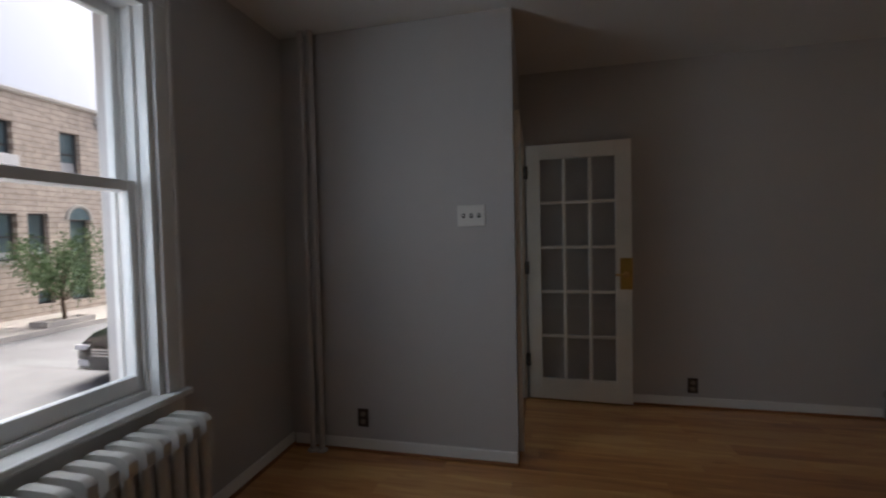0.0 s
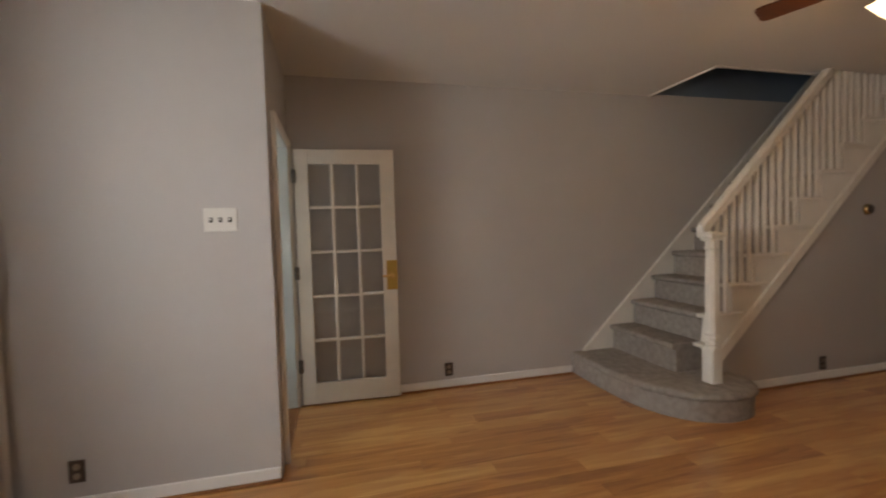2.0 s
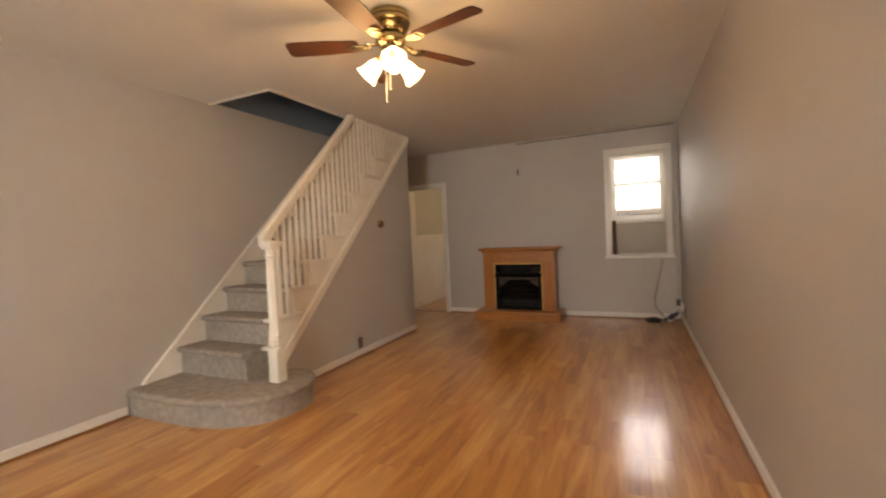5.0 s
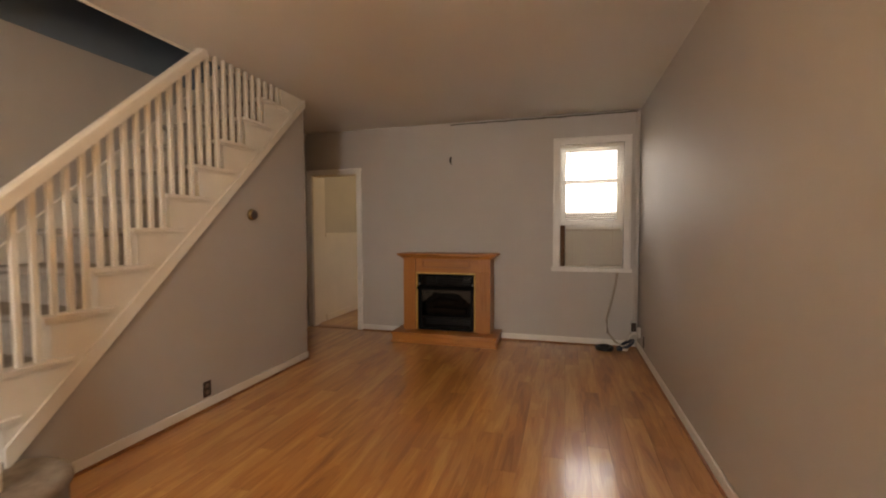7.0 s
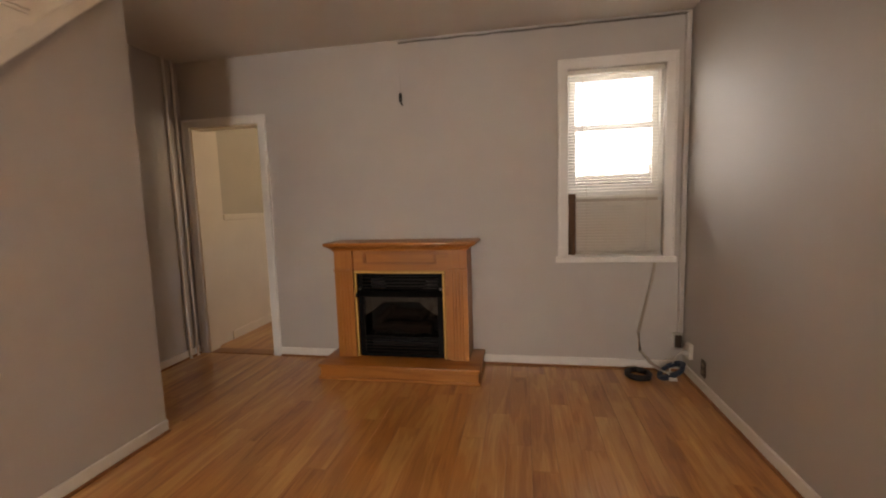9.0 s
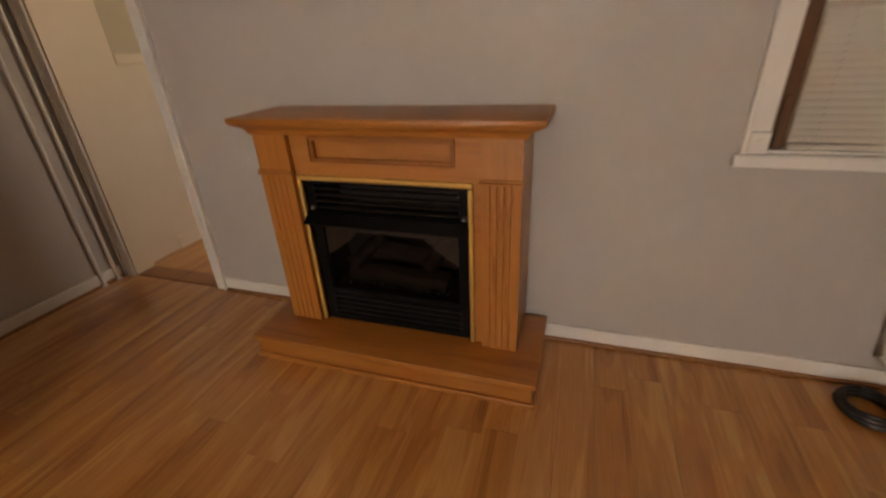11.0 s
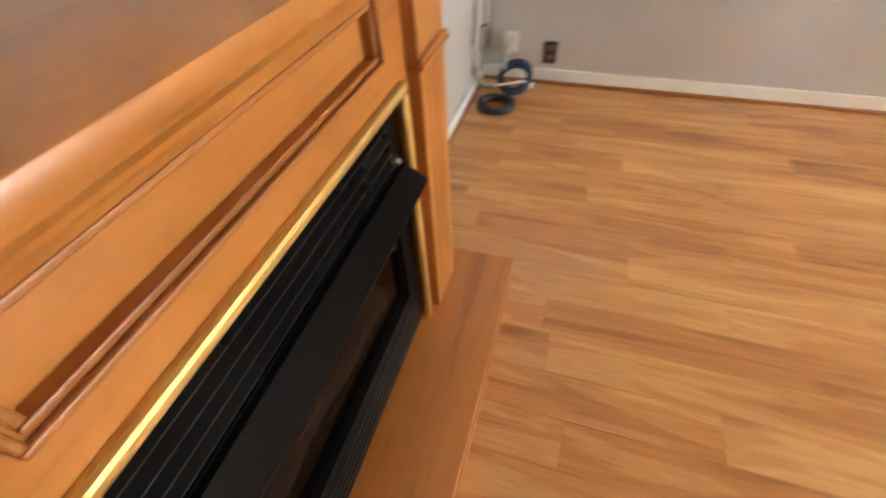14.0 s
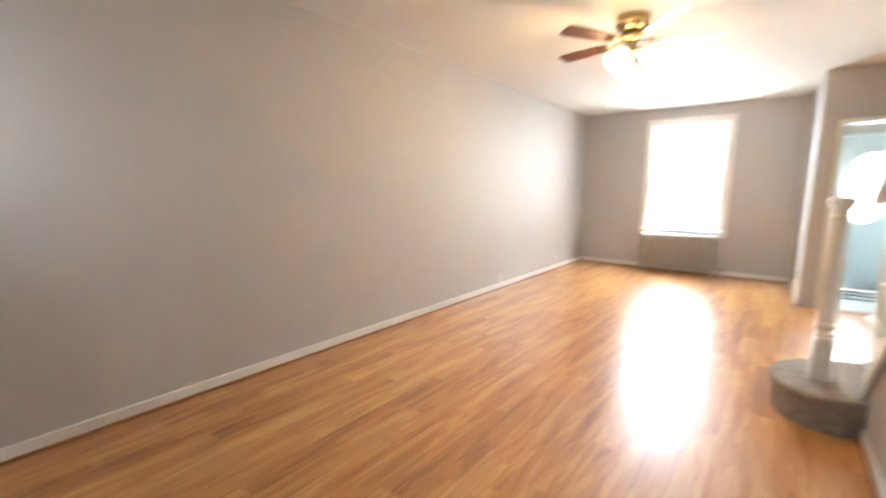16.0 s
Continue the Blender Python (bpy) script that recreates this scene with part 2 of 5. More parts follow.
M_RAD = mat("radiator_paint", (0.50, 0.47, 0.43), 0.4, var=0.1, scale=8, bump=0.12)
M_PIPE = mat("painted_pipe", (0.51, 0.485, 0.465), 0.4, var=0.06)
M_PLATE = mat("ivory_plate", (0.70, 0.68, 0.64), 0.35, var=0.03, bump=0.0)
M_BROWNPLATE = mat("brown_plate", (0.055, 0.035, 0.025), 0.4, var=0.1, bump=0.0)
M_DARK = mat("dark_slot", (0.02, 0.018, 0.016), 0.6, bump=0.0)
M_SLAT = mat("blind_slat_vinyl", (0.80, 0.76, 0.70), 0.4, var=0.03, bump=0.0)
sl = M_SLAT.node_tree
mixer, through_light = sl.nodes.new("ShaderNodeMixShader"), sl.nodes.new("ShaderNodeBsdfTranslucent")
through_light.inputs["Color"].default_value = (0.85, 0.84, 0.80, 1)
mixer.inputs["Fac"].default_value = 0.4
sl.links.new(sl.nodes["Principled BSDF"].outputs[0], mixer.inputs[1])
sl.links.new(through_light.outputs[0], mixer.inputs[2])
sl.links.new(mixer.outputs[0], sl.nodes["Material Output"].inputs["Surface"])
M_BOARD = mat("filler_board", (0.60, 0.53, 0.46), 0.6, var=0.06)
M_RAWWOOD = wood("bare_brown_wood", (0.05, 0.022, 0.01), (0.15, 0.07, 0.03), 2, 0.7, False, 0, 30)
M_RUBBER = mat("black_cable", (0.012, 0.012, 0.013), 0.45, bump=0.02)
M_BLUECABLE = mat("blue_cable", (0.016, 0.034, 0.07), 0.4, bump=0.02)
M_CORD = mat("grey_cord", (0.40, 0.345, 0.29), 0.5, bump=0.02)
M_GLASS = glass("window_glass")
M_FROST = glass("obscure_glass", (0.97, 0.99, 0.99), 0.25)
M_SMOKED = glass("smoked_glass", (0.36, 0.35, 0.34))
M_SMOKED.node_tree.nodes["Principled BSDF"].inputs["IOR"].default_value = 1.12
M_SHADE = glow("lit_frosted_glass", (1.0, 0.78, 0.48), 0.5)
M_TILE = mat("white_floor_tile", (0.70, 0.72, 0.72), 0.2, var=0.05, bump=0.0)
M_TILEDARK = mat("black_floor_tile", (0.03, 0.03, 0.035), 0.2, var=0.1, bump=0.0)
M_STONE = stone_face("tan_stone_facing")
M_RENDERED = mat("white_render", (0.70, 0.70, 0.70), 0.85, var=0.06)
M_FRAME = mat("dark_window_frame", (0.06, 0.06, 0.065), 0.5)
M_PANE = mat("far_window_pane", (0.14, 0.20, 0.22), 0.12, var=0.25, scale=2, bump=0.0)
M_SHADECLOTH = mat("pale_roller_shade", (0.55, 0.56, 0.58), 0.8)
M_ASPHALT = mat("asphalt", (0.24, 0.24, 0.245), 0.9, var=0.2, scale=1.5, fine=60, bump=0.4)
M_CONCRETE = mat("concrete_pavement", (0.50, 0.47, 0.43), 0.9, var=0.12, scale=1.5, fine=50, bump=0.3)
M_BRICK = mat("red_brick_own_front", (0.30, 0.16, 0.12), 0.9, var=0.2)
M_SOIL = mat("soil", (0.07, 0.05, 0.035), 0.95, var=0.3)
M_BARK = mat("bark", (0.13, 0.09, 0.06), 0.9, var=0.3, scale=12, bump=0.5)
M_LEAF = mat("leaf_green", (0.10, 0.17, 0.06), 0.55, var=0.4, scale=4, bump=0.0)
M_CAR = mat("black_car_paint", (0.015, 0.016, 0.018), 0.15, 0.2, var=0.1, bump=0.0, coat=0.6)
M_CARGLASS = mat("car_window_glass", (0.02, 0.022, 0.025), 0.08, var=0.1, bump=0.0)
M_CHROME = mat("chrome", (0.75, 0.76, 0.78), 0.12, 1.0, bump=0.0)
M_LIGHTLENS = mat("headlight_lens", (0.75, 0.77, 0.8), 0.1, var=0.1, bump=0.0)
M_TYRE = mat("tyre_rubber", (0.02, 0.02, 0.02), 0.85)


# ---- mesh helpers ----
def box(bm, x0, x1, y0, y1, z0, z1, bevel=0.0, seg=2):
    vs = [bm.verts.new((x, y, z)) for x in (x0, x1) for y in (y0, y1) for z in (z0, z1)]
    fs = [bm.faces.new([vs[i] for i in q]) for q in ((0, 1, 3, 2), (4, 6, 7, 5), (0, 4, 5, 1), (2, 3, 7, 6), (0, 2, 6, 4), (1, 5, 7, 3))]
    if bevel:
        es = list({e for f in fs for e in f.edges})
        bmesh.ops.bevel(bm, geom=es, offset=bevel, segments=seg, affect="EDGES", profile=0.5)
    return vs


def lathe(bm, profile, m=Matrix(), seg=20):
    """Turns a profile of (radius, height) about z."""
    rings = []
    for r, h in profile:
        rings.append([bm.verts.new(m @ Vector((r * math.cos(2 * math.pi * k / seg), r * math.sin(2 * math.pi * k / seg), h))) for k in range(seg)])
    for a, b in zip(rings, rings[1:]):
        for k in range(seg):
            bm.faces.new((a[k], a[(k + 1) % seg], b[(k + 1) % seg], b[k]))
    bm.faces.new(rings[0][::-1])
    bm.faces.new(rings[-1])


def tube(bm, pts, r, seg=10, closed=False):
    """A round bar along points."""
    pts = [Vector(p) for p in pts]
    n = len(pts)
    rings = []
    up = Vector((0, 0, 1))
    for i, p in enumerate(pts):
        if closed:
            d = pts[(i + 1) % n] - pts[i - 1]
        else:
            d = pts[min(i + 1, n - 1)] - pts[max(i - 1, 0)]
        d.normalize()
        side = d.cross(up)
        if side.length < 1e-3:
            side = d.cross(Vector((1, 0, 0)))
        side.normalize()
        top = side.cross(d)
        rings.append([bm.verts.new(p + (side * math.cos(2 * math.pi * k / seg) + top * math.sin(2 * math.pi * k / seg)) * r) for k in range(seg)])
    for a, b in (zip(rings, rings[1:] + rings[:1]) if closed else zip(rings, rings[1:])):
        for k in range(seg):
            bm.faces.new((a[k], a[(k + 1) % seg], b[(k + 1) % seg], b[k]))
    if not closed:
        bm.faces.new(rings[0][::-1])
        bm.faces.new(rings[-1])


def prism(bm, outline, axis, a, b):
    """Extrudes an outline of 2D points along an axis from a to b."""
    def place(p, h):
        c = list(p)
        c.insert(axis, h)
        return c
    lo, hi = ([bm.verts.new(place(p, h)) for p in outline] for h in (a, b))
    n = len(outline)
    for k in range(n):
        bm.faces.new((lo[k], lo[(k + 1) % n], hi[(k + 1) % n], hi[k]))
    bm.faces.new(lo[::-1])
    bm.faces.new(hi)


def loft(bm, rings):
    """Joins rings of equal length with faces and closes both ends."""
    made = [[bm.verts.new(p) for p in ring] for ring in rings]
    n = len(made[0])
    for a, b in zip(made, made[1:]):
        for k in range(n):
            bm.faces.new((a[k], a[(k + 1) % n], b[(k + 1) % n], b[k]))
    bm.faces.new(made[0][::-1])
    bm.faces.new(made[-1])


def rect(x0, x1, y0, y1, z):
    return [(x0, y0, z), (x1, y0, z), (x1, y1, z), (x0, y1, z)]


def pierced(bm, axis, near, far, span, rise, holes):
    """A wall across an axis from near to far, over span and rise, with right-angled holes (u0, u1, z0, z1) through it."""
    us = sorted({*span, *[u for h in holes for u in h[:2]]})
    zs = sorted({*rise, *[z for h in holes for z in h[2:]]})
    us, zs = [u for u in us if span[0] <= u <= span[1]], [z for z in zs if rise[0] <= z <= rise[1]]

    def full(i, j):
        if not (0 <= i < len(us) - 1 and 0 <= j < len(zs) - 1):
            return False
        u, z = (us[i] + us[i + 1]) / 2, (zs[j] + zs[j + 1]) / 2
        return not any(h[0] < u < h[1] and h[2] < z < h[3] for h in holes)

    cache = {}

    def v(i, j, d):
        if (i, j, d) not in cache:
            cache[i, j, d] = bm.verts.new((d, us[i], zs[j]) if axis == 0 else (us[i], d, zs[j]))
        return cache[i, j, d]

    for i in range(len(us) - 1):
        for j in range(len(zs) - 1):
            if not full(i, j):
                continue
            for d in (near, far):
                bm.faces.new((v(i, j, d), v(i + 1, j, d), v(i + 1, j + 1, d), v(i, j + 1, d)))
            for other, (p, q) in (((i - 1, j), ((i, j), (i, j + 1))), ((i + 1, j), ((i + 1, j), (i + 1, j + 1))), ((i, j - 1), ((i, j), (i + 1, j))), ((i, j + 1), ((i, j + 1), (i + 1, j + 1)))):
                if not full(*other):
                    bm.faces.new((v(*p, near), v(*q, near), v(*q, far), v(*p, far)))


BASES = {}


def finish(name, bm, material, smooth=False):
    bmesh.ops.recalc_face_normals(bm, faces=bm.faces[:])
    me = bpy.data.meshes.new(name)
    bm.to_mesh(me)
    bm.free()
    me.materials.append(material)
    if smooth:
        me.shade_smooth()
        me.set_sharp_from_angle(angle=radians(40))
    return me


def thing(name, base, label, category, group="", m=None):
    """An Empty at the base of a thing of several parts."""
    ob = new(name)
    ob.empty_display_size = 0.1
    ob.matrix_basis = m if m is not None else Matrix.Translation(base)
    BASES[ob.name] = Vector((0, 0, 0)) if m is not None else Vector(base)
    return tagged(ob, label, category, group)


def part(name, bm, material, parent, smooth=False, label=""):
    base = BASES[parent.name]
    bmesh.ops.translate(bm, verts=bm.verts[:], vec=-base)
    ob = new(name, finish(name, bm, material, smooth))
    ob.parent = parent
    BASES[ob.name] = base
    return tagged(ob, label)


def solid(name, bm, material, label, category="", kind="", smooth=False, group=""):
    """A thing or piece of the setting that is one mesh, with its origin at its base."""
    pts = [v.co for v in bm.verts]
    base = Vector(((min(p.x for p in pts) + max(p.x for p in pts)) / 2, (min(p.y for p in pts) + max(p.y for p in pts)) / 2, min(p.z for p in pts)))
    bmesh.ops.translate(bm, verts=bm.verts[:], vec=-base)
    ob = new(name, finish(name, bm, material, smooth))
    ob.location = base
    BASES[ob.name] = base
    return tagged(ob, label, category, group, kind)
# ---- the plan ----
L, W, H = 8.35, 4.16, 2.613      # living room: length from the street wall, width, height
VX, VY = 1.46, 3.108             # corner of the entrance vestibule
SY, SX0, SX1 = 3.31, 4.60, 7.05  # wall under the stairs and its ends
NX, NZ, RUN, RISE = 4.31, 0.43, 0.236, 0.2255  # nosing of the second tread, and the stairs' run and rise
TOP = 5.1                        # ceiling of the upper hall


def nose(k):
    return NX + RUN * (k - 2), NZ + RISE * (k - 2)


# ---- structure ----
def structure():
    bm = bmesh.new()
    box(bm, -0.02, L + 3.2, -0.02, W + 0.02, -0.16, -0.014)
    solid("floor", bm, M_SUB, "warm brown laminate plank floor with glossy finish", "floor", "structure")

    bm = bmesh.new()
    pierced(bm, 0, 0.0, -0.30, (-0.25, W + 0.25), (-0.95, TOP + 0.3), [(1.11, 2.165, 0.68, 2.36), (3.36, 4.10, 0.0, 2.06)])
    solid("wall_front", bm, M_WALL, "grey painted street wall with tall window", "wall", "structure")
    bm = bmesh.new()
    box(bm, -0.003, L + 0.12, -0.25, 0.0, -0.16, TOP + 0.3)
    solid("wall_right", bm, M_WALL, "long plain light grey painted party wall", "wall", "structure")
    bm = bmesh.new()
    box(bm, -0.003, L + 0.12, W, W + 0.25, -0.16, TOP + 0.3)
    solid("wall_left", bm, M_WALL, "light grey painted party wall beside the stairs", "wall", "structure")
    bm = bmesh.new()
    pierced(bm, 0, L, L + 0.12, (0.0, W), (-0.014, H + 0.01), [(0.16, 0.84, 0.88, 2.27), (3.40, 4.07, -0.02, 2.05)])
    solid("wall_back", bm, M_WALL, "light grey painted back wall with window and doorway", "wall", "structure")
    bm = bmesh.new()
    box(bm, 0.0, VX, VY, VY + 0.10, -0.014, H + 0.01)
    solid("wall_vestibule_side", bm, M_WALL, "light grey painted vestibule wall with switches", "wall", "structure")
    bm = bmesh.new()
    pierced(bm, 0, VX - 0.003, VX - 0.11, (VY + 0.10, W), (-0.014, H + 0.01), [(3.30, 4.125, -0.02, 2.055)])
    solid("wall_vestibule_end", bm, M_WALL, "light grey painted vestibule wall with doorway", "wall", "structure")

    # wall under the stairs, with its sloping top, and the closing wall at its end
    bm = bmesh.new()
    top = lambda x: 0.962 * (x - 4.36)  # noqa: E731
    prism(bm, [(4.62, -0.014), (SX1, -0.014), (SX1, min(H, top(SX1))), (4.62, top(4.62))], 1, SY, SY + 0.06)
    solid("wall_stair", bm, M_WALL, "light grey painted wall under the staircase", "wall", "structure")
    bm = bmesh.new()
    box(bm, SX1 - 0.08, SX1 - 0.002, SY + 0.06, W, -0.014, H)
    solid("wall_stair_end", bm, M_WALL, "light grey painted end wall under the staircase", "wall", "structure")

    bm = bmesh.new()
    hole = (4.79, SX1 + 0.9, 3.41, W)
    box(bm, 0.0, L, 0.0, hole[2], H, H + 0.26)
    box(bm, 0.0, hole[0], hole[2], W, H, H + 0.26)
    box(bm, hole[1], L, hole[2], W, H, H + 0.26)
    solid("ceiling", bm, M_CEIL, "off-white painted plaster ceiling with stair opening", "ceiling", "structure")
    bm = bmesh.new()
    box(bm, SX1 - 0.07, hole[1] - 0.001, hole[2] + 0.001, W - 0.007, H + 0.0005, H + 0.012)
    solid("ceiling_back_hall", bm, M_CEIL, "off-white ceiling over the back passage", "ceiling", "structure")
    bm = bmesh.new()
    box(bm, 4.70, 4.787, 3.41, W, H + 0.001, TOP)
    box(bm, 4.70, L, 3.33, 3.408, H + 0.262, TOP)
    # thin sheet over the party wall, carrying the stairwell's painted shade
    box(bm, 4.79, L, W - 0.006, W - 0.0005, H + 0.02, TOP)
    solid("wall_upper_hall", bm, M_UPPER_SHADE, "grey stairwell wall with blue shade put into its colour", "wall", "structure")
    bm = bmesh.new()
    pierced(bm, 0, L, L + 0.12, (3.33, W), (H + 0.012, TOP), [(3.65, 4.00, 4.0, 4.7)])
    solid("wall_upper_end", bm, M_UPPER_SHADE, "upper hall end wall with blue shade put into its colour", "wall", "structure")
    bm = bmesh.new()
    box(bm, 4.70, L + 0.12, 3.33, W, TOP, TOP + 0.15)
    solid("ceiling_upper", bm, M_CEIL, "ceiling of the upper hall", "ceiling", "structure")
    bm = bmesh.new()
    box(bm, -0.28, L + 3.3, -0.24, W + 0.24, TOP + 0.301, TOP + 0.4)
    solid("roof", bm, M_CONCRETE, "flat roof of the house", "roof", "structure")
    # white edge of the opening in the ceiling
    bm = bmesh.new()
    box(bm, 4.775, 4.793, 3.40, W, H - 0.012, H + 0.03, 0.004)
    box(bm, 4.775, 5.95, 3.392, 3.41, H - 0.012, H + 0.03, 0.004)
    solid("trim_stairwell", bm, M_CREAM, "white moulding round the stair opening", "trim", "structure")

    # the room behind the doorway
    x0, x1, y0 = L + 0.12, L + 3.2, 1.6
    bm = bmesh.new()
    box(bm, x0, x1, W - 0.03, W + 0.2, -0.014, 2.5)
    solid("wall_kitchen_side", bm, M_KITCHEN, "olive grey painted wall of the back room", "wall", "structure")
    # unseen window opening, added to hold the back room's fill lamp
    bm = bmesh.new()
    pierced(bm, 1, y0, y0 - 0.2, (x0, x1), (-0.014, 2.5), [(x0 + 0.75, x0 + 1.5, 1.1, 2.1)])
    solid("wall_kitchen_opening", bm, M_KITCHEN, "painted wall of the back room with added unseen window opening", "wall", "structure")
    bm = bmesh.new()
    box(bm, x1, x1 + 0.2, y0 - 0.2, W + 0.2, -0.014, 2.5)
    solid("wall_kitchen_end", bm, M_KITCHEN, "end wall of the back room", "wall", "structure")
    bm = bmesh.new()
    box(bm, x0 - 0.001, x1, y0 - 0.2, W + 0.2, 2.5, 2.7)
    solid("ceiling_kitchen", bm, M_CEIL, "white ceiling of the back room", "ceiling", "structure")
    bm = bmesh.new()
    box(bm, x0 + 0.26, x1, W - 0.045, W - 0.03, 0.0, 1.22)
    box(bm, x0 + 0.26, x1, W - 0.06, W - 0.03, 1.22, 1.28, 0.008)
    box(bm, x0 + 0.26, x1, W - 0.058, W - 0.03, 0.0, 0.09, 0.005)
    solid("wainscot_kitchen", bm, M_WAINSCOT, "cream painted wainscot with chair rail", "wainscot", "structure")
    bm = bmesh.new()
    box(bm, x0 + 0.0, x0 + 0.258, W - 0.05, W - 0.03, 0.0, 2.3, 0.004)
    solid("wall_panel_kitchen", bm, M_WAINSCOT, "cream painted tall flat panel inside the doorway", "panel", "structure")

    # vestibule inside
    bm = bmesh.new()
    box(bm, 0.0, VX - 0.11, VY + 0.10, VY + 0.112, 0.0, 1.15)
    box(bm, 0.0, VX - 0.11, VY + 0.10, VY + 0.125, 1.15, 1.20, 0.006)
    box(bm, 0.0, VX - 0.11, W - 0.012, W, 0.0, 1.15)
    box(bm, 0.0, VX - 0.11, W - 0.025, W, 1.15, 1.20, 0.006)
    solid("wainscot_vestibule", bm, M_BLUE, "pale blue white wainscot in the vestibule", "wainscot", "structure")
    bm = bmesh.new()
    box(bm, VX - 0.13, VX + 0.012, 3.30, 4.12, -0.012, 0.008, 0.004)
    solid("threshold_vestibule", bm, M_SHOE, "dark wood threshold at the vestibule door", "threshold", "structure")
    bm = bmesh.new()
    box(bm, L - 0.005, L + 0.12, 3.41, 4.06, -0.012, 0.005, 0.003)
    solid("threshold_kitchen", bm, M_SHOE, "brown wood threshold in the back doorway", "threshold", "structure")


structure()


# ---- trims ----
def casing(name, axis, at, out, u0, u1, z0, z1, wide, material, label, sill=False):
    """A moulded frame round an opening on a wall face; out: which way the room lies."""
    bm = bmesh.new()

    def bar(a, b, c, d, thick):
        lo, hi = sorted((at, at + out * thick))
        if axis == 0:
            box(bm, lo, hi, a, b, c, d, 0.004)
        else:
            box(bm, a, b, lo, hi, c, d, 0.004)
    bar(u0 - wide, u0, z0, z1, 0.020)
    bar(u1, u1 + wide, z0, z1, 0.020)
    bar(u0 - wide, u1 + wide, z1, z1 + wide, 0.022)
    edge = 0.014
    bar(u0 - wide - 0.002, u0 - wide + edge, z0, z1 + wide - edge, 0.030)
    bar(u1 + wide - edge, u1 + wide + 0.002, z0, z1 + wide - edge, 0.030)
    bar(u0 - wide - 0.002, u1 + wide + 0.002, z1 + wide - edge, z1 + wide + 0.002, 0.031)
    return solid(name, bm, material, label, "trim", "structure")


def baseboard(name, a, b, out):
    """White board and brown shoe moulding along a wall from a to b; out: unit way into the room."""
    (ax, ay), (bx, by), (ox, oy) = a, b, out
    for kind, t, h0, h1, material, label in (("baseboard", 0.015, 0.014, 0.079, M_WHITE, "white painted baseboard"), ("trim_shoe", 0.027, 0.0, 0.016, M_SHOE, "brown wooden shoe moulding")):
        bm = bmesh.new()
        xs, ys = sorted((ax, bx, ax + ox * t, bx + ox * t)), sorted((ay, by, ay + oy * t, by + oy * t))
        box(bm, xs[0], xs[-1], ys[0], ys[-1], h0, h1, 0.005)
        solid(kind + "_" + name, bm, material, label, "baseboard" if kind == "baseboard" else "trim", "structure")


def trims():
    baseboard("right", (0.02, 0), (L - 0.0, 0), (0, 1))
    baseboard("front", (0, 0.03), (0, VY), (1, 0))
    baseboard("vestibule", (0.03, VY), (VX, VY), (0, -1))
    baseboard("left", (1.58, W), (3.90, W), (0, -1))
    baseboard("stair", (4.72, SY), (SX1, SY), (0, -1))
    baseboard("stair_end", (SX1, SY + 0.01), (SX1, W - 0.03), (1, 0))
    baseboard("left_back", (SX1 + 0.02, W), (L - 0.03, W), (0, -1))
    baseboard("back", (L, 0.03), (L, 1.60), (-1, 0))
    baseboard("back_left", (L, 2.64), (L, 3.33), (-1, 0))
    casing("casing_back_door", 0, L, -1, 3.40, 4.07, 0.0, 2.05, 0.068, M_WHITE, "white painted door casing")
    casing("casing_vestibule", 0, VX - 0.003, 1, 3.30, 4.125, 0.0, 2.055, 0.03, M_CREAM, "narrow cream painted door casing")
    # jambs
    bm = bmesh.new()
    for y0, y1 in ((3.30, 3.315), (4.11, 4.125)):
        box(bm, VX - 0.112, VX, y0, y1, 0.008, 2.04)
    box(bm, VX - 0.112, VX, 3.30, 4.125, 2.04, 2.055)
    solid("jamb_vestibule", bm, M_BLUE, "pale painted door jamb", "trim", "structure")
    bm = bmesh.new()
    for y0, y1 in ((3.40, 3.412), (4.058, 4.07)):
        box(bm, L - 0.004, L + 0.122, y0, y1, 0.005, 2.038)
    box(bm, L - 0.004, L + 0.122, 3.40, 4.07, 2.038, 2.05)
    solid("jamb_back_door", bm, M_WAINSCOT, "cream painted door jamb", "trim", "structure")


trims()


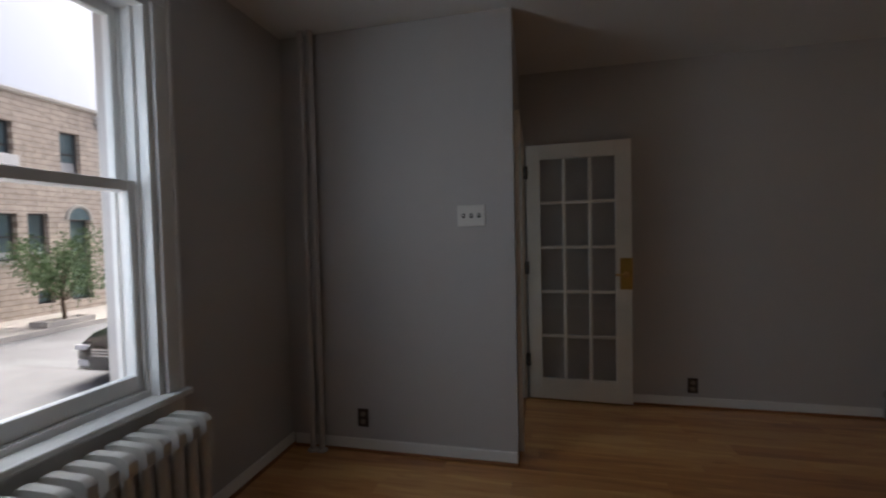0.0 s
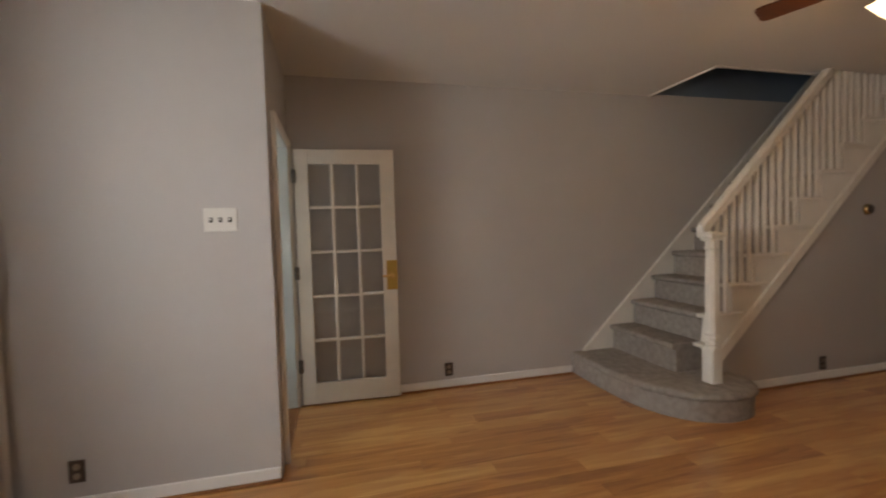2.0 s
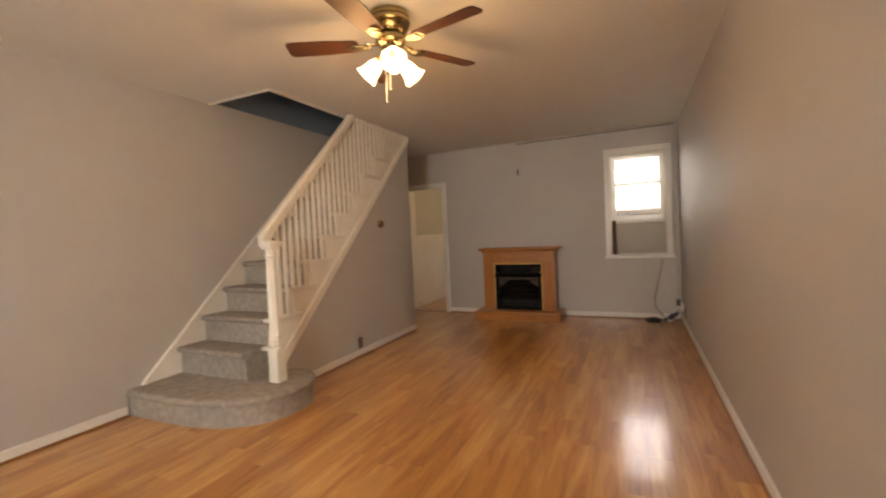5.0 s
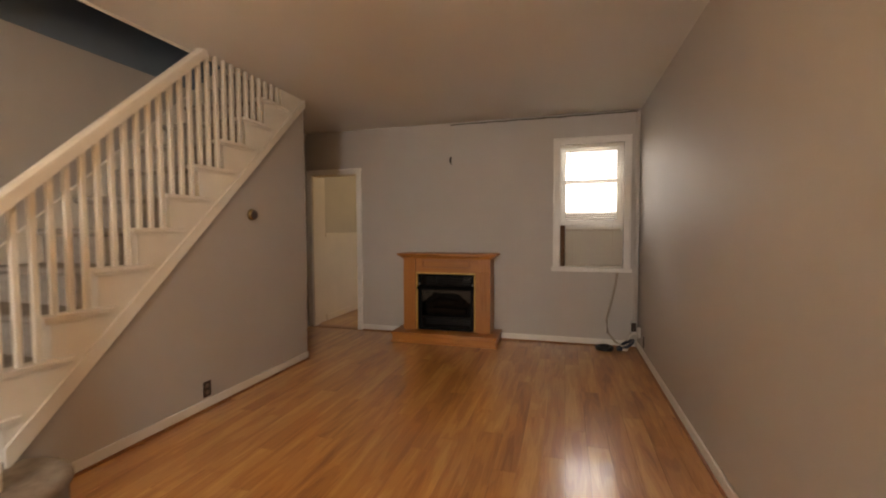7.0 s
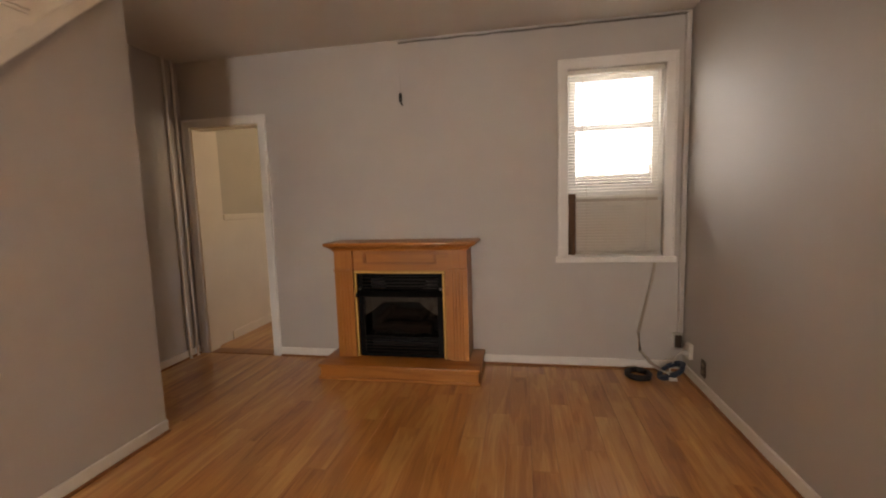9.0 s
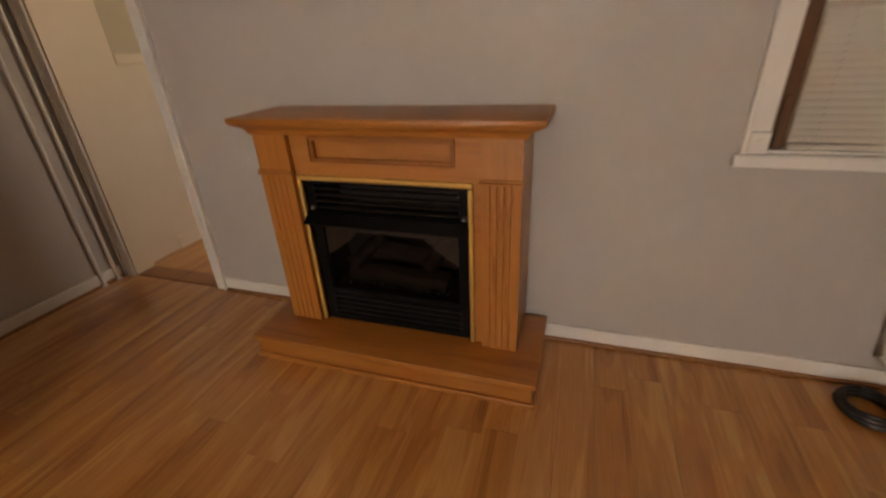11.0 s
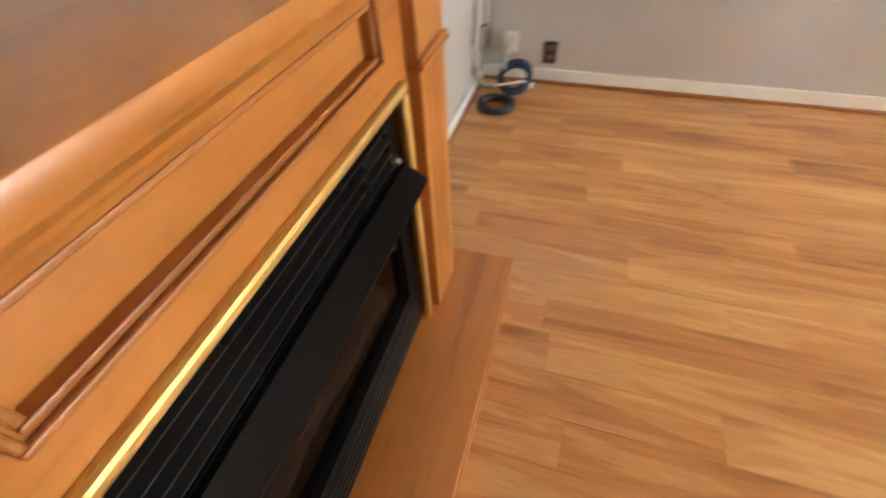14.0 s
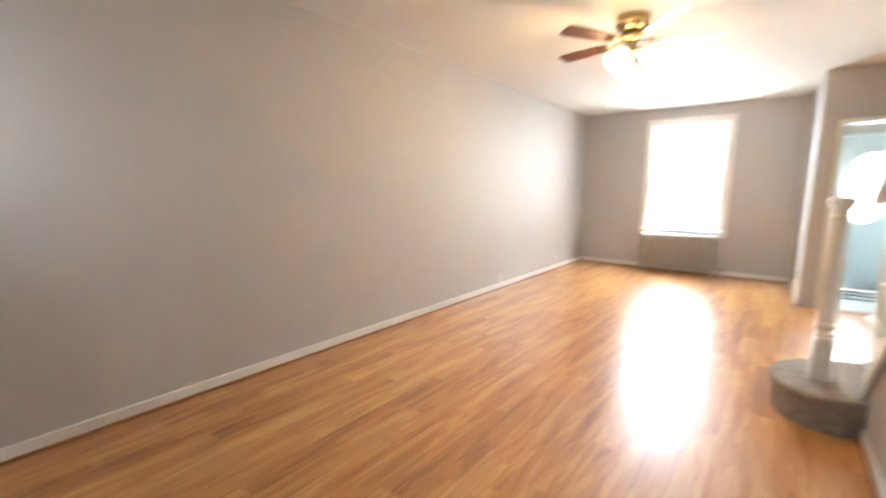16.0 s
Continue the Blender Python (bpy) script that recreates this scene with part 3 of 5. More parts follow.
# ---- windows ----
def front_window():
    y0, y1, z0, z1 = 1.11, 2.165, 0.68, 2.36
    ob = thing("window_front", (-0.1, 1.6, z0), "tall white double-hung sash window facing the street", "window")
    tagged(ob, kind="structure")
    bm = bmesh.new()
    for a, b in ((y0, y0 + 0.025), (y1 - 0.025, y1)):
        box(bm, -0.22, -0.002, a, b, z0, z1)
        for x in (-0.060, -0.125, -0.185):
            c, d = (a, b + 0.012) if a == y0 else (a - 0.012, b)
            box(bm, x - 0.012, x + 0.004, c, d, z0, z1, 0.003)
    box(bm, -0.22, -0.002, y0 + 0.025, y1 - 0.025, z1 - 0.025, z1)
    box(bm, -0.24, -0.05, y0 + 0.001, y1 - 0.001, z0 - 0.002, z0 + 0.03)
    part("frame", bm, M_WHITE, ob)
    for nm, x, a, b, rail in (("upper_sash", -0.155, 1.56, z1 - 0.025, 0.05), ("lower_sash", -0.095, z0 + 0.03, 1.605, 0.07)):
        bm = bmesh.new()
        s0, s1 = y0 + 0.026, y1 - 0.026
        box(bm, x - 0.022, x + 0.022, s0, s0 + 0.038, a, b, 0.004)
        box(bm, x - 0.022, x + 0.022, s1 - 0.038, s1, a, b, 0.004)
        box(bm, x - 0.021, x + 0.021, s0 + 0.038, s1 - 0.038, a, a + (rail if nm == "lower_sash" else 0.04), 0.004)
        box(bm, x - 0.021, x + 0.021, s0 + 0.038, s1 - 0.038, b - 0.045, b, 0.004)
        sash = part(nm, bm, M_WHITE, ob)
        bm = bmesh.new()
        box(bm, x - 0.003, x + 0.003, s0 + 0.03, s1 - 0.03, a + 0.03, b - 0.04)
        pane = part("pane", bm, M_GLASS, sash)
        pane.visible_shadow = False
    bm = bmesh.new()
    box(bm, -0.05, 0.055, y0 - 0.10, y1 + 0.10, z0 - 0.025, z0 + 0.004, 0.008)
    part("stool", bm, M_WHITE, ob)
    bm = bmesh.new()
    box(bm, 0.0, 0.018, y0 - 0.085, y1 + 0.085, z0 - 0.10, z0 - 0.026, 0.004)
    part("apron", bm, M_WHITE, ob)
    bm = bmesh.new()
    box(bm, -0.12, -0.075, 1.56, 1.64, 1.606, 1.618, 0.003)
    part("sash_lock", bm, M_STEEL, ob)
    casing("casing_front_window", 0, 0.0, 1, y0, y1, z0 + 0.005, z1, 0.080, M_WHITE, "wide white moulded window casing")


def back_window():
    y0, y1, z0, z1 = 0.16, 0.84, 0.88, 2.27
    ob = thing("window_back", (L + 0.06, 0.5, z0), "white framed back window with bright daylight behind", "window")
    tagged(ob, kind="structure")
    bm = bmesh.new()
    for a, b in ((y0, y0 + 0.02), (y1 - 0.02, y1)):
        box(bm, L + 0.046, L + 0.12, a, b, z0, z1)
    box(bm, L + 0.046, L + 0.12, y0 + 0.02, y1 - 0.02, z1 - 0.02, z1)
    box(bm, L + 0.002, L + 0.14, y0 + 0.001, y1 - 0.001, z0 - 0.002, z0 + 0.008)
    part("frame", bm, M_WHITE, ob)
    g0, g1 = y0 + 0.062, y1 - 0.066
    for nm, x, lo, hi, c, d in (("lower_sash", L + 0.080, z0 + 0.01, 1.875, 1.42, 1.850), ("upper_sash", L + 0.101, 1.84, z1 - 0.021, 1.872, 2.205)):
        bm = bmesh.new()
        pierced(bm, 0, x, x + 0.02, (y0 + 0.021, y1 - 0.021), (lo, hi), [(g0, g1, c, d)])
        sash = part(nm, bm, M_WHITE, ob)
        bm = bmesh.new()
        box(bm, x + 0.008, x + 0.012, g0 + 0.0005, g1 - 0.0005, c + 0.0005, d - 0.0005)
        part("pane", bm, M_GLASS, sash).visible_shadow = False
    bm = bmesh.new()
    box(bm, L - 0.035, L + 0.01, y0 - 0.09, y1 + 0.09, z0 - 0.045, z0, 0.006)
    part("stool", bm, M_WHITE, ob)
    casing("casing_back_window", 0, L, -1, y0, y1, z0, z1, 0.072, M_WHITE, "white painted window casing")
    bm = bmesh.new()
    box(bm, L + 0.058, L + 0.075, y0 + 0.022, y1 - 0.066, z0 + 0.009, 1.325, 0.003)
    solid("filler_board", bm, M_BOARD, "beige filler board closing the lower half of the window", "board")
    bm = bmesh.new()
    box(bm, L + 0.028, L + 0.044, y1 - 0.060, y1 - 0.008, z0 + 0.009, 1.36, 0.003)
    box(bm, L + 0.014, L + 0.027, y1 - 0.050, y1 - 0.022, z0 + 0.009, 1.06, 0.004)
    solid("wood_strip", bm, M_RAWWOOD, "rough bare brown wood strip beside the filler board", "wood strip")
    bm = bmesh.new()
    box(bm, L - 0.042, L - 0.021, y1 + 0.004, y1 + 0.06, z0 + 0.005, z0 + 0.075, 0.004)
    lathe(bm, [(0.008, 0), (0.008, 0.006)], pose(L - 0.042, y1 + 0.032, z0 + 0.045, 0, -90, 0), 10)
    solid("sensor_box", bm, M_WHITE, "small white box on the window casing", "sensor box")

    # Venetian blind
    bl = thing("venetian_blind", (L + 0.025, 0.48, z0), "white vinyl venetian blind lowered over the window", "blind")
    bm = bmesh.new()
    box(bm, L + 0.006, L + 0.045, y0 + 0.005, y1 - 0.005, z1 - 0.034, z1 - 0.003, 0.003)
    part("head_rail", bm, M_SLAT, bl)
    bm = bmesh.new()
    box(bm, L + 0.010, L + 0.040, y0 + 0.006, y1 - 0.066, z0 + 0.010, z0 + 0.028, 0.003)
    part("bottom_rail", bm, M_SLAT, bl)
    bm = bmesh.new()
    box(bm, L + 0.010, L + 0.043, y0 + 0.006, y1 - 0.066, 1.318, 1.340, 0.003)
    part("middle_rail", bm, M_SLAT, bl)
    half = (y1 - y0 - 0.012) / 2

    def slat(turn, shift, w):
        b = bmesh.new()
        rows = []
        for k in range(5):
            u = (k / 4 - 0.5) * 0.026
            c = 0.0022 * (1 - (2 * k / 4 - 1) ** 2)
            p = Matrix.Rotation(radians(turn), 3, "Y") @ Vector((u, 0, c))
            rows.append((p.x, p.z))
        lo = [[b.verts.new((x, s, z)) for x, z in rows] for s in (-w + shift, w + shift)]
        hi = [[b.verts.new((x, s, z + 0.0008)) for x, z in rows] for s in (-w + shift, w + shift)]
        for k in range(4):
            b.faces.new((lo[0][k], lo[0][k + 1], lo[1][k + 1], lo[1][k]))
            b.faces.new((hi[0][k], hi[0][k + 1], hi[1][k + 1], hi[1][k]))
        for k in (0, 4):
            b.faces.new((lo[0][k], lo[1][k], hi[1][k], hi[0][k]))
        return finish("slat", b, M_SLAT)
    open_slat, low_slat = slat(-18, 0.0, half), slat(-62, -0.030, half - 0.030)
    z = z0 + 0.045
    while z < z1 - 0.045:
        if not 1.30 < z < 1.36:
            s = new("slat", open_slat if z > 1.33 else low_slat)
            s.parent = bl
            s.location = (0.0, 0.5 - 0.48, z - z0)
        z += 0.0225
    bm = bmesh.new()
    for y in (0.27, 0.70):
        tube(bm, [(L + 0.025, y, z0 + 0.02), (L + 0.025, y, z1 - 0.05)], 0.0012, 6)
    part("ladder_cord", bm, M_CORD, bl)
    bm = bmesh.new()
    tube(bm, [(L + 0.002, 0.73, z1 - 0.05), (L - 0.002, 0.733, 1.75)], 0.004, 8)
    part("tilt_wand", bm, M_SLAT, bl)


front_window()
back_window()


# ---- doors ----
def french_door():
    face = Vector((2.275, 4.085, 0)) - Vector((1.503, 4.121, 0))
    turn = math.degrees(math.atan2(face.y, face.x))
    ob = thing("french_door", None, "white fifteen-pane glazed interior door standing open", "door", m=pose(1.503, 4.121, 0.016, 0, 0, turn))
    w, h, t = 0.775, 2.02, 0.034
    l, r, bt, tp, mu = 0.105, 0.115, 0.165, 0.115, 0.024
    bm = bmesh.new()
    box(bm, 0, l, 0, t, 0, h, 0.003)
    box(bm, w - r, w, 0, t, 0, h, 0.003)
    box(bm, l, w - r, 0.001, t - 0.001, 0, bt, 0.002)
    box(bm, l, w - r, 0.001, t - 0.001, h - tp, h, 0.002)
    body = part("door_leaf", bm, M_CREAM, ob)
    bm = bmesh.new()
    pw, ph = (w - l - r - 2 * mu) / 3, (h - bt - tp - 4 * mu) / 5
    for k in (1, 2):
        u = l + k * pw + (k - 1) * mu
        box(bm, u, u + mu, 0.004, t - 0.004, bt, h - tp, 0.005)
    for k in (1, 2, 3, 4):
        z = bt + k * ph + (k - 1) * mu
        box(bm, l, w - r, 0.0055, t - 0.0055, z, z + mu, 0.005)
    part("glazing_bars", bm, M_CREAM, body)
    for i in range(3):
        for j in range(5):
            bm = bmesh.new()
            u, z = l + i * (pw + mu), bt + j * (ph + mu)
            box(bm, u - 0.004, u + pw + 0.004, t / 2 - 0.002, t / 2 + 0.002, z - 0.004, z + ph + 0.004)
            p = part("pane", bm, M_GLASS, body)
            p.visible_shadow = False
    bm = bmesh.new()
    box(bm, w - 0.085, w + 0.004, -0.005, t + 0.004, 0.885, 1.125, 0.002)
    part("lock_plate", bm, M_GILT, body, label="polished brass wrap-round lock plate")
    bm = bmesh.new()
    lathe(bm, [(0.024, 0), (0.026, 0.006), (0.011, 0.012), (0.010, 0.035), (0.018, 0.04), (0.012, 0.05)], pose(w - 0.045, -0.005, 1.0, 90, 0, 0), 16)
    box(bm, w - 0.125, w - 0.04, -0.052, -0.038, 0.992, 1.008, 0.006)
    part("lever_handle", bm, M_BRASS, body, True, "brass lever handle")
    bm = bmesh.new()
    for z in (0.26, 1.0, 1.76):
        box(bm, -0.022, 0.012, -0.006, 0.002, z, z + 0.10, 0.002)
        lathe(bm, [(0.007, 0), (0.007, 0.104)], pose(-0.006, -0.007, z - 0.002), 10)
    part("hinge", bm, M_HINGE, ob, label="dark metal butt hinges")


def front_door():
    y0, y1, z1 = 3.36, 4.10, 2.06
    bm = bmesh.new()
    for a, b in ((y0, y0 + 0.03), (y1 - 0.03, y1)):
        box(bm, -0.16, 0.012, a, b, 0.0, z1)
    box(bm, -0.16, 0.012, y0 + 0.03, y1 - 0.03, z1 - 0.03, z1)
    solid("jamb_front_door", bm, M_BLUE, "pale blue painted front door frame", "trim", "structure")
    ob = thing("front_door", (-0.07, 3.73, 0.0), "pale blue front door with tall oval glass light", "door")
    cy, cz, ry, rz = 3.73, 1.36, 0.235, 0.46
    a0, a1, b0, b1 = y0 + 0.034, y1 - 0.034, 0.012, z1 - 0.034
    n = 48
    inner = [(cy + ry * math.cos(2 * math.pi * k / n), cz + rz * math.sin(2 * math.pi * k / n)) for k in range(n)]
    outer = []
    for k in range(n):
        c, s = math.cos(2 * math.pi * k / n), math.sin(2 * math.pi * k / n)
        f = min(((a1 - cy) / abs(c)) if abs(c) > 1e-6 else 9, ((b1 - cz) if s > 0 else (cz - b0)) / abs(s) if abs(s) > 1e-6 else 9)
        outer.append((cy + f * c, cz + f * s))
    for corner in ((a0, b0), (a1, b0), (a0, b1), (a1, b1)):
        k = min(range(n), key=lambda q: (outer[q][0] - corner[0]) ** 2 + (outer[q][1] - corner[1]) ** 2)
        outer[k] = corner
    bm = bmesh.new()
    rings = [[bm.verts.new((x, p[0], p[1])) for p in ring] for x, ring in ((-0.09, outer), (-0.045, outer), (-0.045, inner), (-0.09, inner))]
    for a, b in zip(rings, rings[1:] + rings[:1]):
        for k in range(n):
            bm.faces.new((a[k], a[(k + 1) % n], b[(k + 1) % n], b[k]))
    part("door_slab", bm, M_BLUE, ob)
    bm = bmesh.new()
    tube(bm, [(-0.043, cy + (ry + 0.012) * math.cos(2 * math.pi * k / n), cz + (rz + 0.012) * math.sin(2 * math.pi * k / n)) for k in range(n)], 0.016, 8, True)
    arch = [(-0.045, cy + (k / 8 - 1) * 0.29, 1.88 + 0.05 * math.sin(k / 16 * math.pi)) for k in range(17)]
    tube(bm, arch, 0.008, 6)
    tube(bm, [(-0.045, a0 + 0.06, 1.97), (-0.045, a1 - 0.06, 1.97)], 0.008, 6)
    for s in (-1, 1):
        tube(bm, [(-0.045, cy + s * 0.06, 0.16), (-0.045, cy + s * 0.06, 0.74), (-0.045, cy + s * 0.28, 0.80), (-0.045, cy + s * 0.28, 0.16), (-0.045, cy + s * 0.06, 0.16)], 0.008, 6)
    part("oval_moulding", bm, M_BLUE, ob, True)
    bm = bmesh.new()
    prism(bm, [(cy + (ry + 0.006) * math.cos(2 * math.pi * k / n), cz + (rz + 0.006) * math.sin(2 * math.pi * k / n)) for k in range(n)], 0, -0.071, -0.065)
    p = part("oval_pane", bm, M_FROST, ob)
    p.visible_shadow = False
    bm = bmesh.new()
    lathe(bm, [(0.025, 0), (0.025, 0.006), (0.01, 0.012), (0.01, 0.035), (0.026, 0.045), (0.028, 0.06), (0.015, 0.072)], pose(-0.045, a0 + 0.06, 0.96, 0, 90, 0), 16)
    part("knob", bm, M_BRASS, ob, True)


french_door()
front_door()


# ---- staircase ----
def staircase():
    ob = thing("staircase", (5.5, 3.73, 0.0), "carpeted staircase with cream painted balustrade rising along the wall", "staircase")
    y0, y1 = SY + 0.062, W - 0.018
    bm = bmesh.new()
    # bullnose first step
    ctrl = [(3.905, y1 + 0.016), (3.900, 3.90), (3.905, 3.60), (3.94, 3.34), (4.02, 3.13), (4.16, 2.97), (4.34, 2.895), (4.52, 2.895), (4.66, 2.96), (4.74, 3.08), (4.745, 3.20), (4.70, 3.295)]
    curve = []
    for i in range(len(ctrl) - 1):
        p0, p1, p2, p3 = (Vector(ctrl[max(0, min(len(ctrl) - 1, i + d))]) for d in (-1, 0, 1, 2))
        for s in range(4):
            u = s / 4
            curve.append(0.5 * (2 * p1 + (p2 - p0) * u + (2 * p0 - 5 * p1 + 4 * p2 - p3) * u * u + (3 * p1 - p0 - 3 * p2 + p3) * u ** 3))
    curve.append(Vector(ctrl[-1]))
    centre = Vector((4.45, 3.6))
    back = [Vector((4.70, 3.31)), Vector((4.62, y1 + 0.016))]

    def ring(inset, z):
        pts = []
        for p in curve:
            d = (centre - p).normalized()
            pts.append((*(p + d * inset), z))
        pts[0] = (pts[0][0], y1 + 0.016, z)
        return pts + [(p.x, p.y, z) for p in back]
    loft(bm, [ring(0.022, 0.0), ring(0.02, 0.145), ring(0.004, 0.152), ring(-0.004, 0.168), ring(0.0, 0.188), ring(0.014, 0.2), ring(0.04, 0.204)])
    part("first_step", bm, M_CARPET, ob, True)
    # carpeted flight
    for k in range(2, 14):
        x, z = nose(k)
        bm = bmesh.new()
        pts = [(x + 0.035, z - RISE - 0.004), (x + 0.035, z - 0.052), (x + 0.012, z - 0.046), (x - 0.002, z - 0.030), (x - 0.002, z - 0.016), (x + 0.008, z - 0.004), (x + 0.026, z), (x + RUN + 0.04, z), (x + RUN + 0.04, z - RISE - 0.004)]
        prism(bm, pts, 1, y0, y1)
        part("carpeted_step", bm, M_CARPET, ob, True)
    bm = bmesh.new()
    x, z = nose(13)
    box(bm, x + RUN + 0.04, L, y0, y1, z - 0.2, z - 0.002)
    part("landing", bm, M_CARPET, ob)
    # wall skirting
    bm = bmesh.new()
    s = lambda x: 0.24 + 0.9555 * (x - 4.04)  # noqa: E731
    prism(bm, [(4.0, 0.19), (4.05, s(4.05)), (7.3, s(7.3)), (7.3, s(7.3) - 0.42), (4.45, 0.19)], 1, W - 0.016, W - 0.001)
    part("wall_skirting", bm, M_CREAM, ob)
    bm = bmesh.new()
    d = 0.035
    prism(bm, [(4.0, s(4.0) - 0.03), (4.03, s(4.03)), (7.3, s(7.3)), (7.3, s(7.3) - d * 1.4), (4.03, s(4.03) - d * 1.4)], 1, W - 0.028, W - 0.0165)
    part("skirting_cap", bm, M_CREAM, ob)
    # outer string: stepped panel over the sloping trim
    low = lambda x: 0.962 * (x - 4.36)  # noqa: E731
    pts = [(4.60, low(4.60))]
    x, z = nose(2)
    pts += [(4.60, z - 0.028)]
    for k in range(2, 13):
        x, z = nose(k)
        xa, xb = max(4.60, x + 0.03), nose(k + 1)[0] + 0.03
        if z > H:
            break
        pts += [(xa, min(z - 0.028, H - 0.002)), (xb, min(z - 0.028, H - 0.002))]
    pts += [(min(pts[-1][0], SX1), H - 0.002), (SX1 - 0.005, H - 0.002), (SX1 - 0.005, low(SX1 - 0.005))]
    clean = []
    for p in pts:
        if not clean or (abs(p[0] - clean[-1][0]) + abs(p[1] - clean[-1][1])) > 1e-4:
            clean.append(p)
    bm = bmesh.new()
    prism(bm, clean, 1, SY - 0.008, SY + 0.061)
    part("outer_string", bm, M_CREAM, ob)
    bm = bmesh.new()
    prism(bm, [(4.60, low(4.60) - 0.045), (SX1 + 0.002, low(SX1) - 0.045), (SX1 + 0.002, low(SX1) + 0.03), (4.60, low(4.60) + 0.065)], 1, SY - 0.026, SY - 0.009)
    part("string_moulding", bm, M_CREAM, ob)
    # tread ends with returned nosings
    for k in range(2, 12):
        x, z = nose(k)
        if z > H - 0.03:
            break
        bm = bmesh.new()
        x_end = min((z + 0.0) / 0.962 + 4.36 - 0.02, x + 0.36)
        box(bm, max(x - 0.012, 4.50), x_end, SY - 0.034, SY + 0.061, z - 0.027, z + 0.002, 0.006)
        box(bm, max(x, 4.51), x_end, SY - 0.022, SY - 0.008, z - 0.042, z - 0.0275, 0.003)
        part("tread_end", bm, M_CREAM, ob)
    # balusters
    rail = lambda x: 1.335 + 0.9555 * (x - 4.5)  # noqa: E731
    for k in range(2, 12):
        x, z = nose(k)
        for j in range(3):
            u = x + 0.052 + j * RUN / 3
            if u < 4.56 or z > H - 0.03:
                continue
            top = min(rail(u) - 0.03, H - 0.001)
            if top - z < 0.05:
                continue
            bm = bmesh.new()
            box(bm, u - 0.015, u + 0.015, SY - 0.016, SY + 0.014, z + 0.002, top, 0.003, 1)
            part("baluster", bm, M_CREAM, ob)
    # handrail
    bm = bmesh.new()
    a, b = Vector((4.47, SY - 0.045, rail(4.47))), Vector((5.845, SY - 0.001, rail(5.845)))
    prof = [(-0.030, -0.035), (0.030, -0.035), (0.030, -0.012), (0.036, 0.004), (0.034, 0.022), (0.018, 0.036), (-0.018, 0.036), (-0.034, 0.022), (-0.036, 0.004), (-0.030, -0.012)]
    loft(bm, [[(p.x - v * 0.0, p.y + u, p.z + v * 1.38) for u, v in prof] for p in (a, b)])
    part("handrail", bm, M_CREAM, ob, True)
    # newel post, square base and turned collars
    bm = bmesh.new()
    nx, ny = 4.43, 3.125

    def sq(h, z, c=0.006):
        return [(nx + sx, ny + sy, z) for sx, sy in ((-h + c, -h), (h - c, -h), (h, -h + c), (h, h - c), (h - c, h), (-h + c, h), (-h, h - c), (-h, -h + c))]

    def octo(r, z):
        return [(nx + r * math.cos(radians(a)), ny + r * math.sin(radians(a)), z) for a in (-112.5, -67.5, -22.5, 22.5, 67.5, 112.5, 157.5, 202.5)]
    loft(bm, [sq(0.048, 0.202), sq(0.048, 0.44), octo(0.050, 0.465), octo(0.040, 0.475), octo(0.048, 0.488), octo(0.040, 0.50), octo(0.040, 0.515), octo(0.050, 0.53), octo(0.050, 0.545), octo(0.041, 0.56), octo(0.046, 0.58), octo(0.047, 0.9), octo(0.041, 1.16), octo(0.041, 1.17), octo(0.049, 1.178), octo(0.049, 1.19), octo(0.042, 1.198), octo(0.043, 1.235), sq(0.052, 1.24), sq(0.052, 1.26), sq(0.060, 1.266), sq(0.062, 1.285), sq(0.056, 1.298), sq(0.02, 1.303)])
    part("newel_post", bm, M_CREAM, ob, False, "cream painted turned newel post")


staircase()


